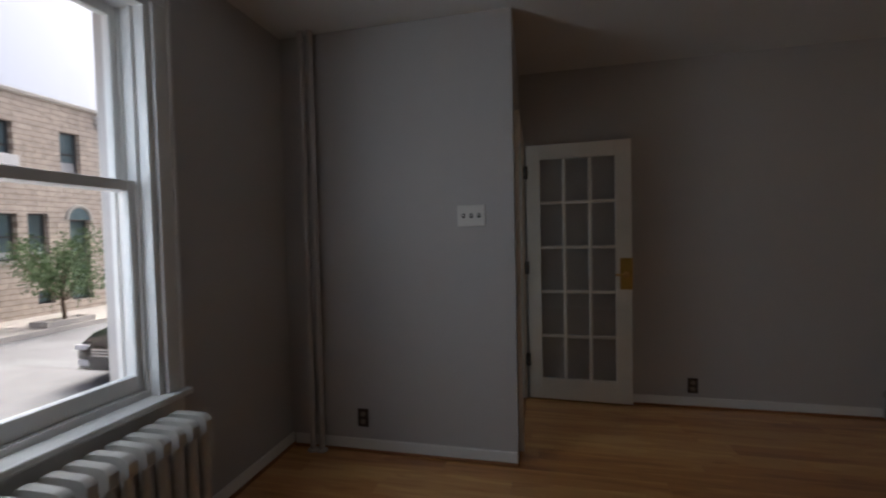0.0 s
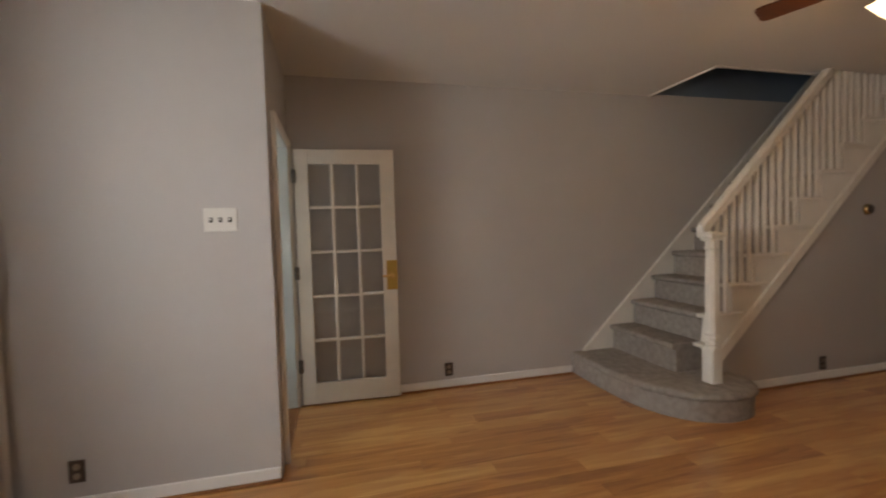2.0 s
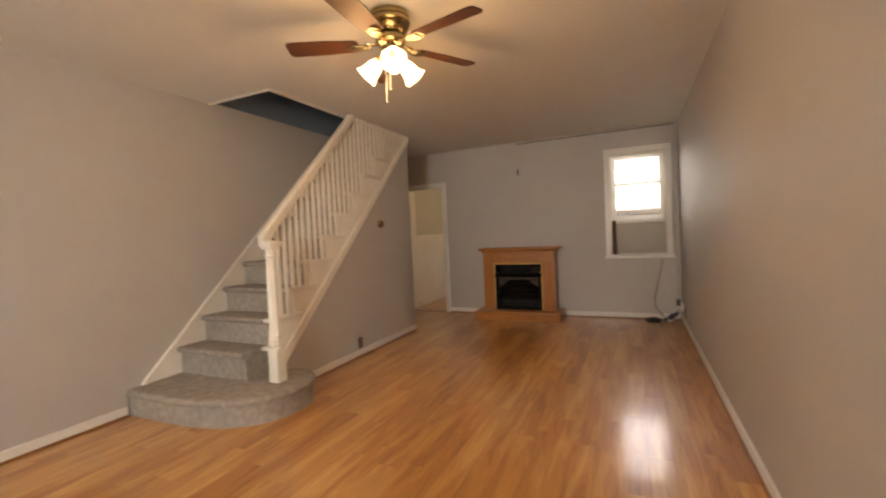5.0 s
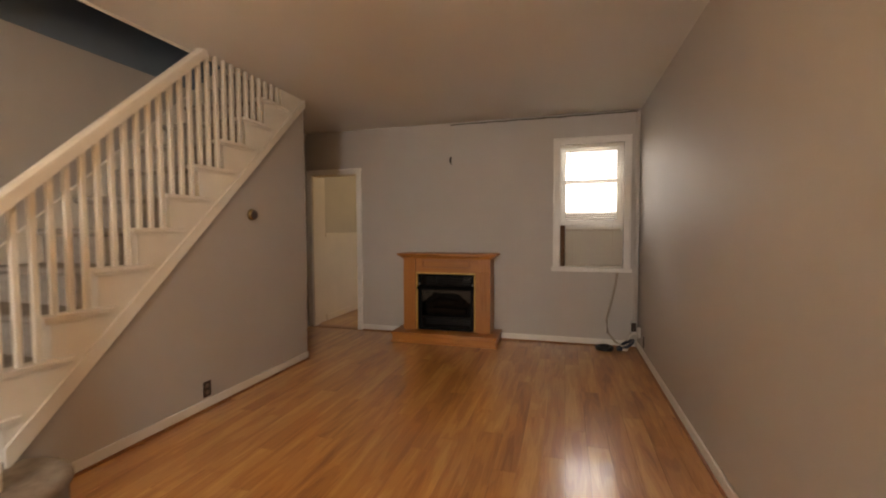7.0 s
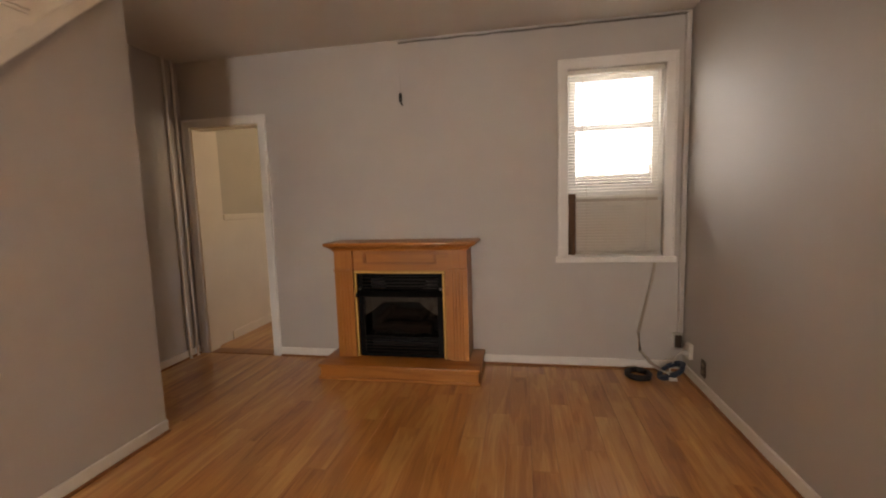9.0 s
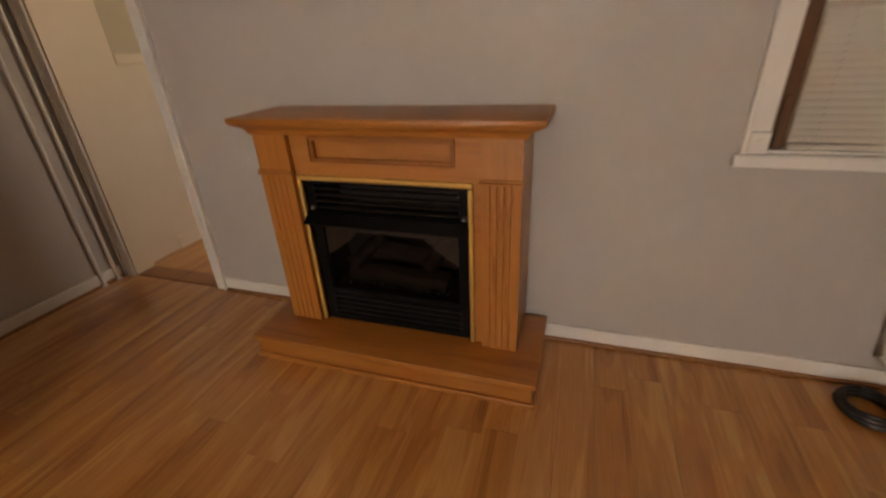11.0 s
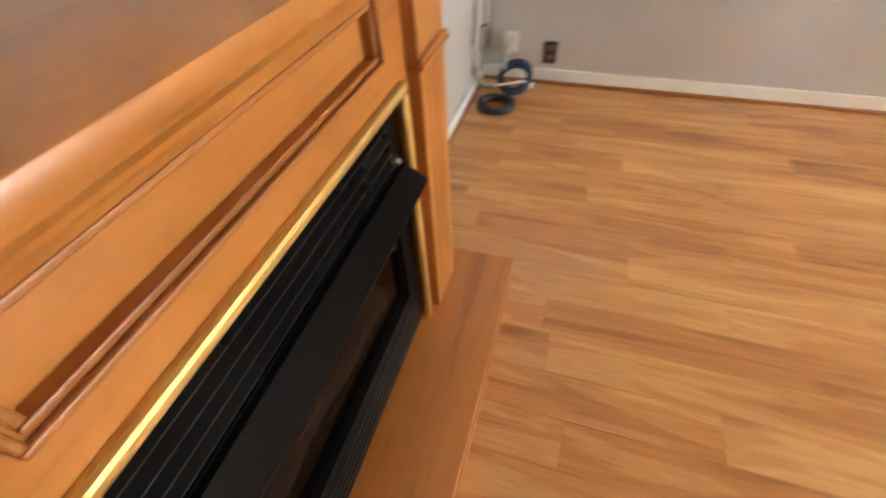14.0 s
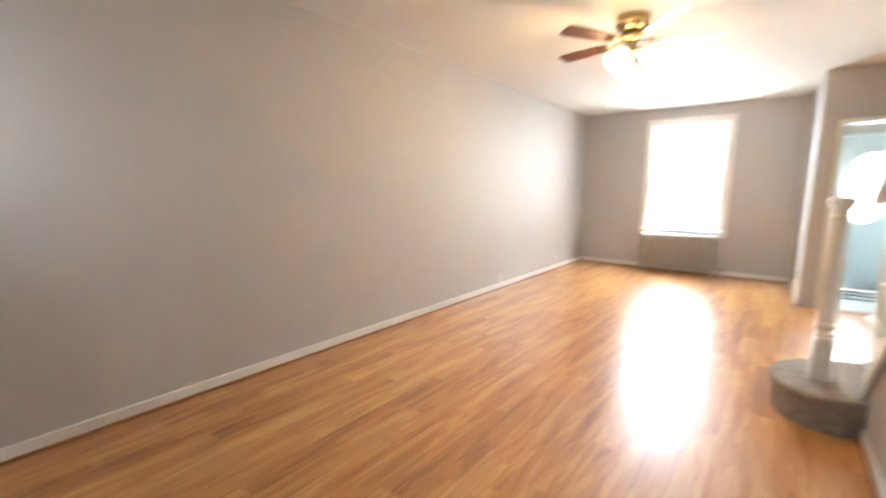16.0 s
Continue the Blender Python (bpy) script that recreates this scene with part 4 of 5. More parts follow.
# ---- fireplace ----
def fireplace():
    xw = L - 0.012
    ob = thing("fireplace", (8.15, 2.12, 0.0), "honey oak fireplace surround with black gas insert and brass frame", "fireplace")
    bm = bmesh.new()
    box(bm, 7.90, xw, 1.508, 2.732, 0.0, 0.094, 0.002)
    part("hearth_box", bm, M_OAK_H, ob)
    bm = bmesh.new()
    box(bm, 7.884, 7.8995, 1.494, 2.746, 0.001, 0.022, 0.005)
    for a, b in ((1.494, 1.5075), (2.7325, 2.746)):
        box(bm, 7.9, xw, a, b, 0.001, 0.022, 0.005)
    part("hearth_base_moulding", bm, M_OAK_H, ob)
    bm = bmesh.new()
    box(bm, 7.884, xw, 1.494, 2.746, 0.0945, 0.12, 0.006)
    part("hearth_slab", bm, M_OAK_H, ob, True)
    for y0, y1, s in ((1.592, 1.735, -1), (2.497, 2.645, 1)):
        bm = bmesh.new()
        # fluted shaft
        n, pts = 5, []
        fw = (y1 - y0 - 0.02) / n
        pts.append((8.06, y0))
        for k in range(n):
            a = y0 + 0.01 + k * fw
            if k:
                pts += [(8.06, a - 0.004), (8.0635, a - 0.0015), (8.0635, a + 0.0015), (8.06, a + 0.004)]
        pts += [(8.06, y1), (xw, y1), (xw, y0)]
        prism(bm, pts, 2, 0.12, 0.814)
        part("pilaster", bm, M_OAK_V, ob)
        bm = bmesh.new()
        prism(bm, [(8.062, y0 + 0.001), (8.062, y1 - 0.001), (xw, y1 - 0.001), (xw, y0 + 0.001)], 2, 0.8145, 0.972)
        part("pilaster_block", bm, M_OAK_V, ob)
        bm = bmesh.new()
        box(bm, 8.050, 8.0615, y0 - 0.007, y1 + 0.007, 0.814, 0.824, 0.003)
        box(bm, 8.053, 8.0615, y0 - 0.004, y1 + 0.004, 0.825, 0.834, 0.003)
        part("pilaster_moulding", bm, M_OAK_H, ob)
    bm = bmesh.new()
    pierced(bm, 0, 8.085, 8.12, (1.7355, 2.4965), (0.12, 0.972), [(1.768, 2.490, 0.10, 0.808), (1.85, 2.395, 0.878, 0.948)])
    part("lintel", bm, M_OAK_H, ob)
    bm = bmesh.new()
    box(bm, 8.100, 8.118, 1.845, 2.400, 0.872, 0.954)
    part("lintel_panel", bm, M_OAK_H, ob)
    bm = bmesh.new()
    for g, d in ((0.0, 0.009), (0.011, 0.004)):
        for a, b, c, e in ((1.83 + g, 2.415 - g, 0.862 + g, 0.870 + g), (1.83 + g, 2.415 - g, 0.956 - g, 0.964 - g), (1.83 + g, 1.838 + g, 0.8705 + g, 0.9555 - g), (2.407 - g, 2.415 - g, 0.8705 + g, 0.9555 - g)):
            box(bm, 8.085 - d, 8.0848, a, b, c, e, 0.0025)
    part("panel_moulding", bm, M_OAK_D, ob)
    # crown and shelf
    bm = bmesh.new()
    rings = []
    for o, z in ((0.0, 0.971), (0.003, 0.971), (0.005, 0.977), (0.007, 0.981), (0.009, 0.987), (0.015, 0.995), (0.023, 1.001), (0.032, 1.005), (0.034, 1.009), (0.040, 1.010), (0.041, 1.014)):
        rings.append(rect(8.058 - o, xw, 1.585 - o * 1.35, 2.648 + o * 1.35, z))
    loft(bm, rings)
    part("crown_moulding", bm, M_OAK_H, ob)
    bm = bmesh.new()
    box(bm, 8.010, xw + 0.003, 1.520, 2.712, 1.0145, 1.038, 0.006)
    part("mantel_shelf", bm, M_OAK_H, ob, True)
    # brass frame
    bm = bmesh.new()
    y0, y1, z1, w = 1.766, 2.492, 0.812, 0.021
    for a, b, c, d in ((y0, y0 + w, 0.121, z1 - w), (y1 - w, y1, 0.121, z1 - w), (y0, y1, z1 - w, z1)):
        box(bm, 8.070, 8.09, a, b, c, d, 0.007)
    part("brass_frame", bm, M_BRASS, ob, False, "polished brass trim frame")
    # black insert
    a, b = y0 + w, y1 - w
    bm = bmesh.new()
    pierced(bm, 0, 8.098, 8.12, (a, b), (0.121, z1 - w), [(a + 0.045, b - 0.045, 0.285, 0.60), (a + 0.04, b - 0.04, 0.655, 0.772), (a + 0.05, b - 0.05, 0.150, 0.262)])
    part("insert_face", bm, M_BLACK, ob)
    for lo, hi, n in ((0.660, 0.768, 4), (0.154, 0.258, 4)):
        for k in range(n):
            bm = bmesh.new()
            z = lo + (k + 0.5) * (hi - lo) / n
            vs = box(bm, -0.009, 0.009, a + 0.038, b - 0.038, -0.002, 0.002)
            bmesh.ops.transform(bm, matrix=pose(8.101, 0, z, 0, -10, 0), verts=vs)
            part("louvre_blade", bm, M_LOUVRE, ob)
    bm = bmesh.new()
    prism(bm, [(8.097, 0.652), (8.086, 0.652), (8.042, 0.618), (8.044, 0.612), (8.090, 0.642), (8.097, 0.640)], 1, a - 0.004, b + 0.004)
    part("hood", bm, M_BLACK, ob)
    for y in (a + 0.018, b - 0.018):
        bm = bmesh.new()
        lathe(bm, [(0.011, 0), (0.011, 0.004), (0.005, 0.012)], pose(8.098, y, 0.668, 0, -90, 0), 12)
        part("screw", bm, M_STEEL, ob, True)
    bm = bmesh.new()
    y2, y3 = a + 0.03, b - 0.03
    box(bm, 8.30, 8.31, y2, y3, 0.14, 0.78)
    box(bm, 8.121, 8.30, y2 - 0.008, y2, 0.14, 0.78)
    box(bm, 8.121, 8.30, y3, y3 + 0.008, 0.14, 0.78)
    box(bm, 8.121, 8.30, y2, y3, 0.13, 0.14)
    box(bm, 8.121, 8.30, y2, y3, 0.266, 0.276)
    box(bm, 8.121, 8.30, y2, y3, 0.61, 0.62)
    box(bm, 8.121, 8.30, y2, y3, 0.77, 0.78)
    part("firebox", bm, M_SOOT, ob)
    bm = bmesh.new()
    box(bm, 8.1165, 8.1195, a + 0.046, b - 0.046, 0.286, 0.599)
    part("glass_front", bm, M_SMOKED, ob).visible_shadow = False
    bm = bmesh.new()
    n = 84
    edge = lambda y: 0.562 - 0.115 * max(0.0, (abs(2 * (y - a - 0.045) / (b - a - 0.09) - 1) - 0.5) / 0.5) ** 0.8  # noqa: E731
    for k in range(n + 1):
        y = a + 0.045 + (b - a - 0.09) * k / n
        box(bm, 8.1125, 8.1135, y - 0.0011, y + 0.0011, edge(y), 0.598)
    for k in range(16):
        z = 0.462 + k * 0.0088
        run = [y for y in (a + 0.045 + (b - a - 0.09) * q / n for q in range(n + 1)) if edge(y) <= z]
        mid = (a + b) / 2
        for side in ([y for y in run if y < mid], [y for y in run if y >= mid]):
            if len(side) > 1:
                box(bm, 8.1136, 8.1144, side[0], side[-1], z - 0.001, z + 0.001)
    part("mesh_screen", bm, M_WIRE, ob)
    for p, q, r in (((8.17, 1.90, 0.34), (8.18, 2.36, 0.35), 0.042), ((8.24, 1.87, 0.42), (8.23, 2.30, 0.44), 0.045), ((8.16, 1.98, 0.40), (8.25, 1.92, 0.52), 0.032), ((8.15, 2.33, 0.39), (8.24, 2.22, 0.50), 0.034)):
        bm = bmesh.new()
        pts = [Vector(p).lerp(Vector(q), k / 7) + Vector((0, 0, 0.006 * math.sin(k * 1.9))) for k in range(8)]
        tube(bm, pts, r, 10)
        for v in bm.verts:
            v.co += Vector((noise.noise(v.co * 25), noise.noise(v.co * 25 + Vector((5, 0, 0))), noise.noise(v.co * 25 + Vector((0, 7, 0))))) * 0.012
        part("ceramic_log", bm, M_LOG, ob, True)
    bm = bmesh.new()
    for k in range(70):
        c = Vector((8.14 + random.random() * 0.05, 1.88 + random.random() * 0.50, 0.288 + random.random() * 0.012))
        s = 0.002 + random.random() * 0.004
        box(bm, c.x - s, c.x + s, c.y - s, c.y + s, c.z - s, c.z + s, s * 0.5, 1)
    tagged(part("embers", bm, M_EMBER, ob), kind="stuff")


fireplace()


# ---- ceiling fan ----
def fan_place():
    ob = thing("ceiling_fan", FAN, "brass hugger ceiling fan with dark wood blades and lit glass shades", "ceiling fan")
    at = Matrix.Translation(FAN)
    bm = bmesh.new()
    lathe(bm, [(0.10, 0), (0.118, -0.004), (0.12, -0.03), (0.112, -0.036), (0.122, -0.042), (0.124, -0.062), (0.115, -0.07), (0.118, -0.078), (0.105, -0.095), (0.09, -0.105), (0.092, -0.112), (0.07, -0.125), (0.06, -0.13)], at, 32)
    part("motor_housing", bm, M_ABRASS, ob, True, "antique brass ribbed motor housing")
    bm = bmesh.new()
    lathe(bm, [(0.055, -0.131), (0.085, -0.138), (0.088, -0.165), (0.08, -0.175), (0.05, -0.19), (0.045, -0.22), (0.058, -0.228), (0.06, -0.262), (0.045, -0.28), (0.012, -0.295), (0.008, -0.31)], at, 28)
    part("light_kit_body", bm, M_ABRASS, ob, True)
    blade_mesh, iron_mesh = None, None
    for k in range(5):
        ang = 41.5 + 72 * k
        if blade_mesh is None:
            b = bmesh.new()
            outline = []
            for u, w in ((0.19, 0.042), (0.22, 0.052), (0.40, 0.062), (0.585, 0.066), (0.605, 0.060), (0.615, 0.045)):
                outline.append((u, w))
            outline = outline + [(u, -w) for u, w in outline[::-1]]
            prism(b, outline, 2, -0.004, 0.004)
            bmesh.ops.rotate(b, verts=b.verts[:], cent=(0, 0, 0), matrix=Matrix.Rotation(radians(11), 3, "X"))
            blade_mesh = finish("blade", b, M_BLADE)
            b = bmesh.new()
            box(b, 0.075, 0.15, -0.013, 0.013, 0.004, 0.012, 0.003)
            lathe(b, [(0.034, 0), (0.036, 0.006), (0.022, 0.012)], pose(0.19, 0, -0.018, 0, 0, 0), 16)
            prism(b, [(0.13, 0.014), (0.17, 0.040), (0.23, 0.034), (0.255, 0.0), (0.23, -0.034), (0.17, -0.040), (0.13, -0.014)], 2, -0.012, -0.007)
            tube(b, [(0.12, 0, 0.006), (0.15, 0, -0.004), (0.17, 0, -0.010)], 0.011, 8)
            iron_mesh = finish("blade_iron", b, M_ABRASS, True)
        for nm, me in (("blade", blade_mesh), ("blade_iron", iron_mesh)):
            o = new(nm, me)
            o.parent = ob
            o.matrix_basis = pose(0, 0, -0.178, 0, 0, ang)
    for a in LAMP_TURNS:
        m = at @ pose(0, 0, -0.245, 0, 0, a) @ pose(0.055, 0, 0, 0, 128, 0)
        bm = bmesh.new()
        lathe(bm, [(0.012, -0.02), (0.014, 0.0), (0.028, 0.008), (0.030, 0.030), (0.024, 0.034)], m, 16)
        part("lamp_holder", bm, M_BRASS, ob, True)
        bm = bmesh.new()
        seg, prof = 24, [(0.027, 0.026), (0.034, 0.045), (0.046, 0.07), (0.050, 0.095), (0.052, 0.115), (0.062, 0.140), (0.072, 0.152)]
        rings = []
        for r, h in prof + [(r - 0.003, h) for r, h in prof[::-1]]:
            rings.append([bm.verts.new(m @ Vector(((r + (0.004 * math.cos(6 * 2 * math.pi * k / seg) if h > 0.13 else 0)) * math.cos(2 * math.pi * k / seg), (r + (0.004 * math.cos(6 * 2 * math.pi * k / seg) if h > 0.13 else 0)) * math.sin(2 * math.pi * k / seg), h))) for k in range(seg)])
        for p, q in zip(rings, rings[1:] + rings[:1]):
            for k in range(seg):
                bm.faces.new((p[k], p[(k + 1) % seg], q[(k + 1) % seg], q[k]))
        sh = part("shade", bm, M_SHADE, ob, True, "lit frosted white tulip glass shade")
    for dx, dy, ln in ((0.03, 0.03, 0.14), (-0.035, 0.02, 0.235)):
        bm = bmesh.new()
        for k in range(int(ln / 0.009)):
            lathe(bm, [(0.0008, -0.004), (0.0022, 0), (0.0008, 0.004)], at @ pose(dx, dy, -0.275 - k * 0.009), 6)
        lathe(bm, [(0.002, 0), (0.005, -0.006), (0.005, -0.012), (0.002, -0.016)], at @ pose(dx, dy, -0.275 - ln), 10)
        part("pull_chain", bm, M_STEEL, ob, True)


fan_place()


# ---- radiator and pipes ----
def radiator():
    ob = thing("radiator", (0.165, 1.6, 0.0), "old cast iron column radiator under the window, painted grey", "radiator")
    n, y0, pitch, h = 16, 1.085, 0.0665, 0.632
    b = bmesh.new()
    for x in (-0.07, 0.0, 0.07):
        lathe(b, [(0.016, 0.075), (0.021, 0.10), (0.021, h - 0.10), (0.016, h - 0.06)], pose(x, 0, 0), 10)
    # top and bottom headers of a section
    for lo, hi, r in ((h - 0.085, h, 0.020), (0.05, 0.125, 0.018)):
        pts = [(-0.098, lo + 0.02), (-0.098, hi - 0.022), (-0.080, hi - 0.004), (-0.05, hi), (0.05, hi), (0.080, hi - 0.004), (0.098, hi - 0.022), (0.098, lo + 0.02), (0.075, lo), (-0.075, lo)]
        prism(b, pts, 1, -0.0165, 0.0165)
    bmesh.ops.bevel(b, geom=[e for e in b.edges if len(e.link_faces) == 2 and e.calc_face_angle(0) > 1.2], offset=0.006, segments=2, affect="EDGES")
    me = finish("section", b, M_RAD, True)
    for k in range(n):
        o = new("section", me)
        o.parent = ob
        o.location = (0, y0 + (k + 0.5) * pitch - 1.6, 0)
    bm = bmesh.new()
    for z in (0.085, h - 0.05):
        tube(bm, [(0.165, y0 + 0.02, z), (0.165, y0 + n * pitch - 0.02, z)], 0.020, 10)
    part("connecting_hub", bm, M_RAD, ob, True)
    for y in (y0 + 0.5 * pitch, y0 + (n - 0.5) * pitch):
        for x in (0.09, 0.24):
            bm = bmesh.new()
            lathe(bm, [(0.026, 0), (0.018, 0.02), (0.014, 0.06)], pose(x, y, 0), 10)
            part("foot", bm, M_RAD, ob, True)
    bm = bmesh.new()
    ye = y0 + n * pitch
    tube(bm, [(0.165, ye - 0.02, 0.085), (0.165, ye + 0.06, 0.085), (0.165, ye + 0.085, 0.07), (0.165, ye + 0.09, 0.0)], 0.014, 10)
    part("valve_pipe", bm, M_STEEL, ob, True)
    bm = bmesh.new()
    tube(bm, [(0.165, y0 + 0.02, 0.085), (0.165, y0 - 0.03, 0.085), (0.165, y0 - 0.05, 0.07), (0.165, y0 - 0.055, 0.0)], 0.014, 10)
    part("return_pipe", bm, M_STEEL, ob, True)
    bm = bmesh.new()
    lathe(bm, [(0.012, 0), (0.012, 0.05), (0.026, 0.052), (0.026, 0.064), (0.01, 0.07)], pose(0.165, ye + 0.088, 0.07), 12)
    part("valve_knob", bm, M_HINGE, ob, True)


radiator()


def riser(x, y, r, label, collar=True, paint=M_PIPE):
    bm = bmesh.new()
    lathe(bm, [(r, 0.0), (r, H - 0.001)], pose(x, y, 0), 16)
    if collar:
        lathe(bm, [(r * 1.9, 0.001), (r * 1.8, 0.01), (r * 1.02, 0.016)], pose(x, y, 0), 16)
    return solid("heating_pipe", bm, paint, label, "pipe", smooth=True, group="vertical heating pipes")


riser(0.180, 3.052, 0.019, "grey painted vertical heating pipe in the corner")
riser(0.238, 3.056, 0.019, "grey painted vertical heating pipe in the corner")
riser(8.188, 4.142, 0.011, "thin light painted pipe along the back passage wall", True, M_WHITE)
riser(8.278, 4.142, 0.011, "thin light painted pipe along the back passage wall", True, M_WHITE)


# ---- small fittings ----
def outlet(at, way, label, plate=M_BROWNPLATE, face=M_DARK, h=0.115, w=0.072):
    """A duplex outlet on a wall; way: degrees by which its face is turned from -y."""
    ob = thing("wall_outlet", None, label, "outlet", "wall outlets", m=pose(*at, 0, 0, way))
    bm = bmesh.new()
    box(bm, -w / 2, w / 2, -0.006, 0.0, -h / 2, h / 2, 0.003)
    part("cover_plate", bm, plate, ob)
    bm = bmesh.new()
    for z in (-0.024, 0.024):
        lathe(bm, [(0.0165, 0), (0.0165, 0.0025)], pose(0, -0.006, z, 90, 0, 0), 14)
    part("socket", bm, face, ob)


M_SOCKET = mat("tan_socket", (0.22, 0.17, 0.13), 0.4, bump=0.0)
outlet((0.50, VY, 0.21), 0, "dark brown duplex outlet on the grey wall", face=M_SOCKET)
outlet((2.711, W, 0.165), 0, "dark brown duplex outlet on the grey wall", face=M_SOCKET)
outlet((5.778, SY, 0.150), 0, "dark brown duplex outlet under the stairs", face=M_SOCKET)
outlet((7.971, 0.0, 0.165), 180, "dark brown duplex outlet on the grey wall", face=M_SOCKET)
outlet((2.905, 0.0, 0.145), 180, "small ivory outlet on the grey wall", M_PLATE, M_CORD)
outlet((1.076, 0.0, 0.155), 180, "small ivory outlet on the grey wall", M_PLATE, M_CORD)


def switch_plate():
    ob = thing("switch_plate", (1.212, VY, 1.454), "white triple toggle switch plate on the grey wall", "light switch")
    bm = bmesh.new()
    box(bm, 1.13, 1.294, VY - 0.007, VY, 1.392, 1.518, 0.004)
    part("plate", bm, M_PLATE, ob)
    for k in (-1, 0, 1):
        bm = bmesh.new()
        box(bm, 1.212 + k * 0.046 - 0.009, 1.212 + k * 0.046 + 0.009, VY - 0.0085, VY - 0.0068, 1.441, 1.467)
        part("toggle_slot", bm, M_DARK, ob)
        bm = bmesh.new()
        box(bm, 1.212 + k * 0.046 - 0.004, 1.212 + k * 0.046 + 0.004, VY - 0.02, VY - 0.008, 1.452, 1.462, 0.002)
        part("toggle", bm, M_PLATE, ob)


switch_plate()


def thermostat():
    ob = thing("thermostat", (6.285, SY, 1.446), "small round brass wall thermostat on the stair wall", "thermostat")
    bm = bmesh.new()
    lathe(bm, [(0.048, 0), (0.050, 0.008), (0.046, 0.02), (0.038, 0.03)], pose(6.285, SY, 1.446, 90, 0, 0), 28)
    part("body", bm, M_ABRASS, ob, True)
    bm = bmesh.new()
    lathe(bm, [(0.037, 0.0), (0.036, 0.006), (0.012, 0.010)], pose(6.285, SY - 0.030, 1.446, 90, 0, 0), 24)
    part("dial", bm, M_BROWNPLATE, ob, True)


thermostat()


def corner_clutter():
    # conduit in the corner and cable along the ceiling
    bm = bmesh.new()
    box(bm, L - 0.034, L - 0.002, 0.012, 0.046, 0.30, H - 0.03, 0.006)
    solid("conduit", bm, M_PIPE, "grey painted conduit down the room corner", "conduit")
    bm = bmesh.new()
    pts = [(L - 0.018, 0.03, H - 0.03)] + [(L - 0.008, 0.06 + 2.07 * k / 16, H - 0.022 - 0.006 * math.sin(k * 1.3) ** 2) for k in range(17)]
    tube(bm, pts, 0.007, 8)
    solid("ceiling_cable", bm, M_HINGE, "thin grey cable run along the top of the back wall", "cable")
    bm = bmesh.new()
    tube(bm, [(L - 0.006, 2.132, H - 0.015), (L - 0.006, 2.131, 2.35), (L - 0.007, 2.129, 2.20)], 0.0025, 6)
    solid("hanging_wire", bm, M_WALL, "thin painted wire hanging down the back wall", "wire")
    bm = bmesh.new()
    tube(bm, [(L - 0.008, 2.129, 2.20), (L - 0.014, 2.129, 2.17), (L - 0.016, 2.128, 2.135)], 0.013, 10)
    tube(bm, [(L - 0.014, 2.128, 2.14), (L - 0.03, 2.12, 2.118), (L - 0.02, 2.11, 2.105)], 0.006, 8)
    solid("cable_plug", bm, M_RUBBER, "black cable connector hanging on the back wall", "plug", smooth=True)
    # cord from the window to the floor
    bm = bmesh.new()
    ctrl = [(L - 0.02, 0.215, 0.84), (L - 0.022, 0.235, 0.70), (L - 0.03, 0.28, 0.50), (L - 0.03, 0.325, 0.30), (L - 0.03, 0.31, 0.16), (L - 0.05, 0.24, 0.07), (L - 0.08, 0.16, 0.02), (L - 0.10, 0.10, 0.016)]
    tube(bm, ctrl, 0.012, 8)
    solid("power_cord", bm, M_CORD, "grey power cord looping from window to floor", "cord", smooth=True)
    # boxes by the corner
    ob = thing("junction_box", (L - 0.02, 0.07, 0.19), "grey metal junction box low in the corner", "junction box")
    bm = bmesh.new()
    box(bm, L - 0.038, L - 0.001, 0.012, 0.082, 0.175, 0.30, 0.004)
    part("box", bm, M_STEEL, ob)
    bm = bmesh.new()
    box(bm, L - 0.044, L - 0.0385, 0.022, 0.072, 0.19, 0.285, 0.003)
    part("cover", bm, M_BROWNPLATE, ob)
    ob = thing("phone_jack", (8.19, 0.0, 0.19), "ivory surface socket with plug on the wall", "socket")
    bm = bmesh.new()
    box(bm, 8.15, 8.225, 0.0, 0.03, 0.155, 0.265, 0.005)
    part("housing", bm, M_PLATE, ob)
    bm = bmesh.new()
    box(bm, 8.168, 8.20, 0.03, 0.065, 0.185, 0.215, 0.005)
    tube(bm, [(8.184, 0.06, 0.2), (8.19, 0.10, 0.17), (8.20, 0.13, 0.08), (8.21, 0.14, 0.012)], 0.006, 8)
    part("plug", bm, M_PLATE, ob, True)

    def coil(name, cx, cy, r, turns, wire, material, label, lean=0.0):
        bm = bmesh.new()
        pts = []
        for k in range(turns * 28 + 1):
            a = 2 * math.pi * k / 28
            t = k // 28
            rr = r + 0.010 * ((t % 3) - 1) + 0.004 * math.sin(a * 2.3 + t)
            pts.append((cx + rr * math.cos(a), cy + rr * math.sin(a) * 0.92, wire + 0.001 + wire * 1.5 * (t // 3) + 0.002 * (1 + math.sin(a * 3 + t * 2))))
        pts = [(x, y, z + max(0.0, cy + r + 0.02 - y) * math.tan(radians(lean))) for x, y, z in pts]
        tube(bm, pts, wire, 8)
        solid(name, bm, material, label, "cable coil", smooth=True)
    coil("cable_coil", 8.19, 0.355, 0.082, 9, 0.0075, M_RUBBER, "coil of black cable lying on the floor")
    coil("cable_coil", 8.13, 0.150, 0.078, 9, 0.0065, M_BLUECABLE, "coil of dark blue cable leaning on the wall", 32)
    bm = bmesh.new()
    box(bm, 8.03, 8.075, 0.14, 0.19, 0.004, 0.03, 0.006)
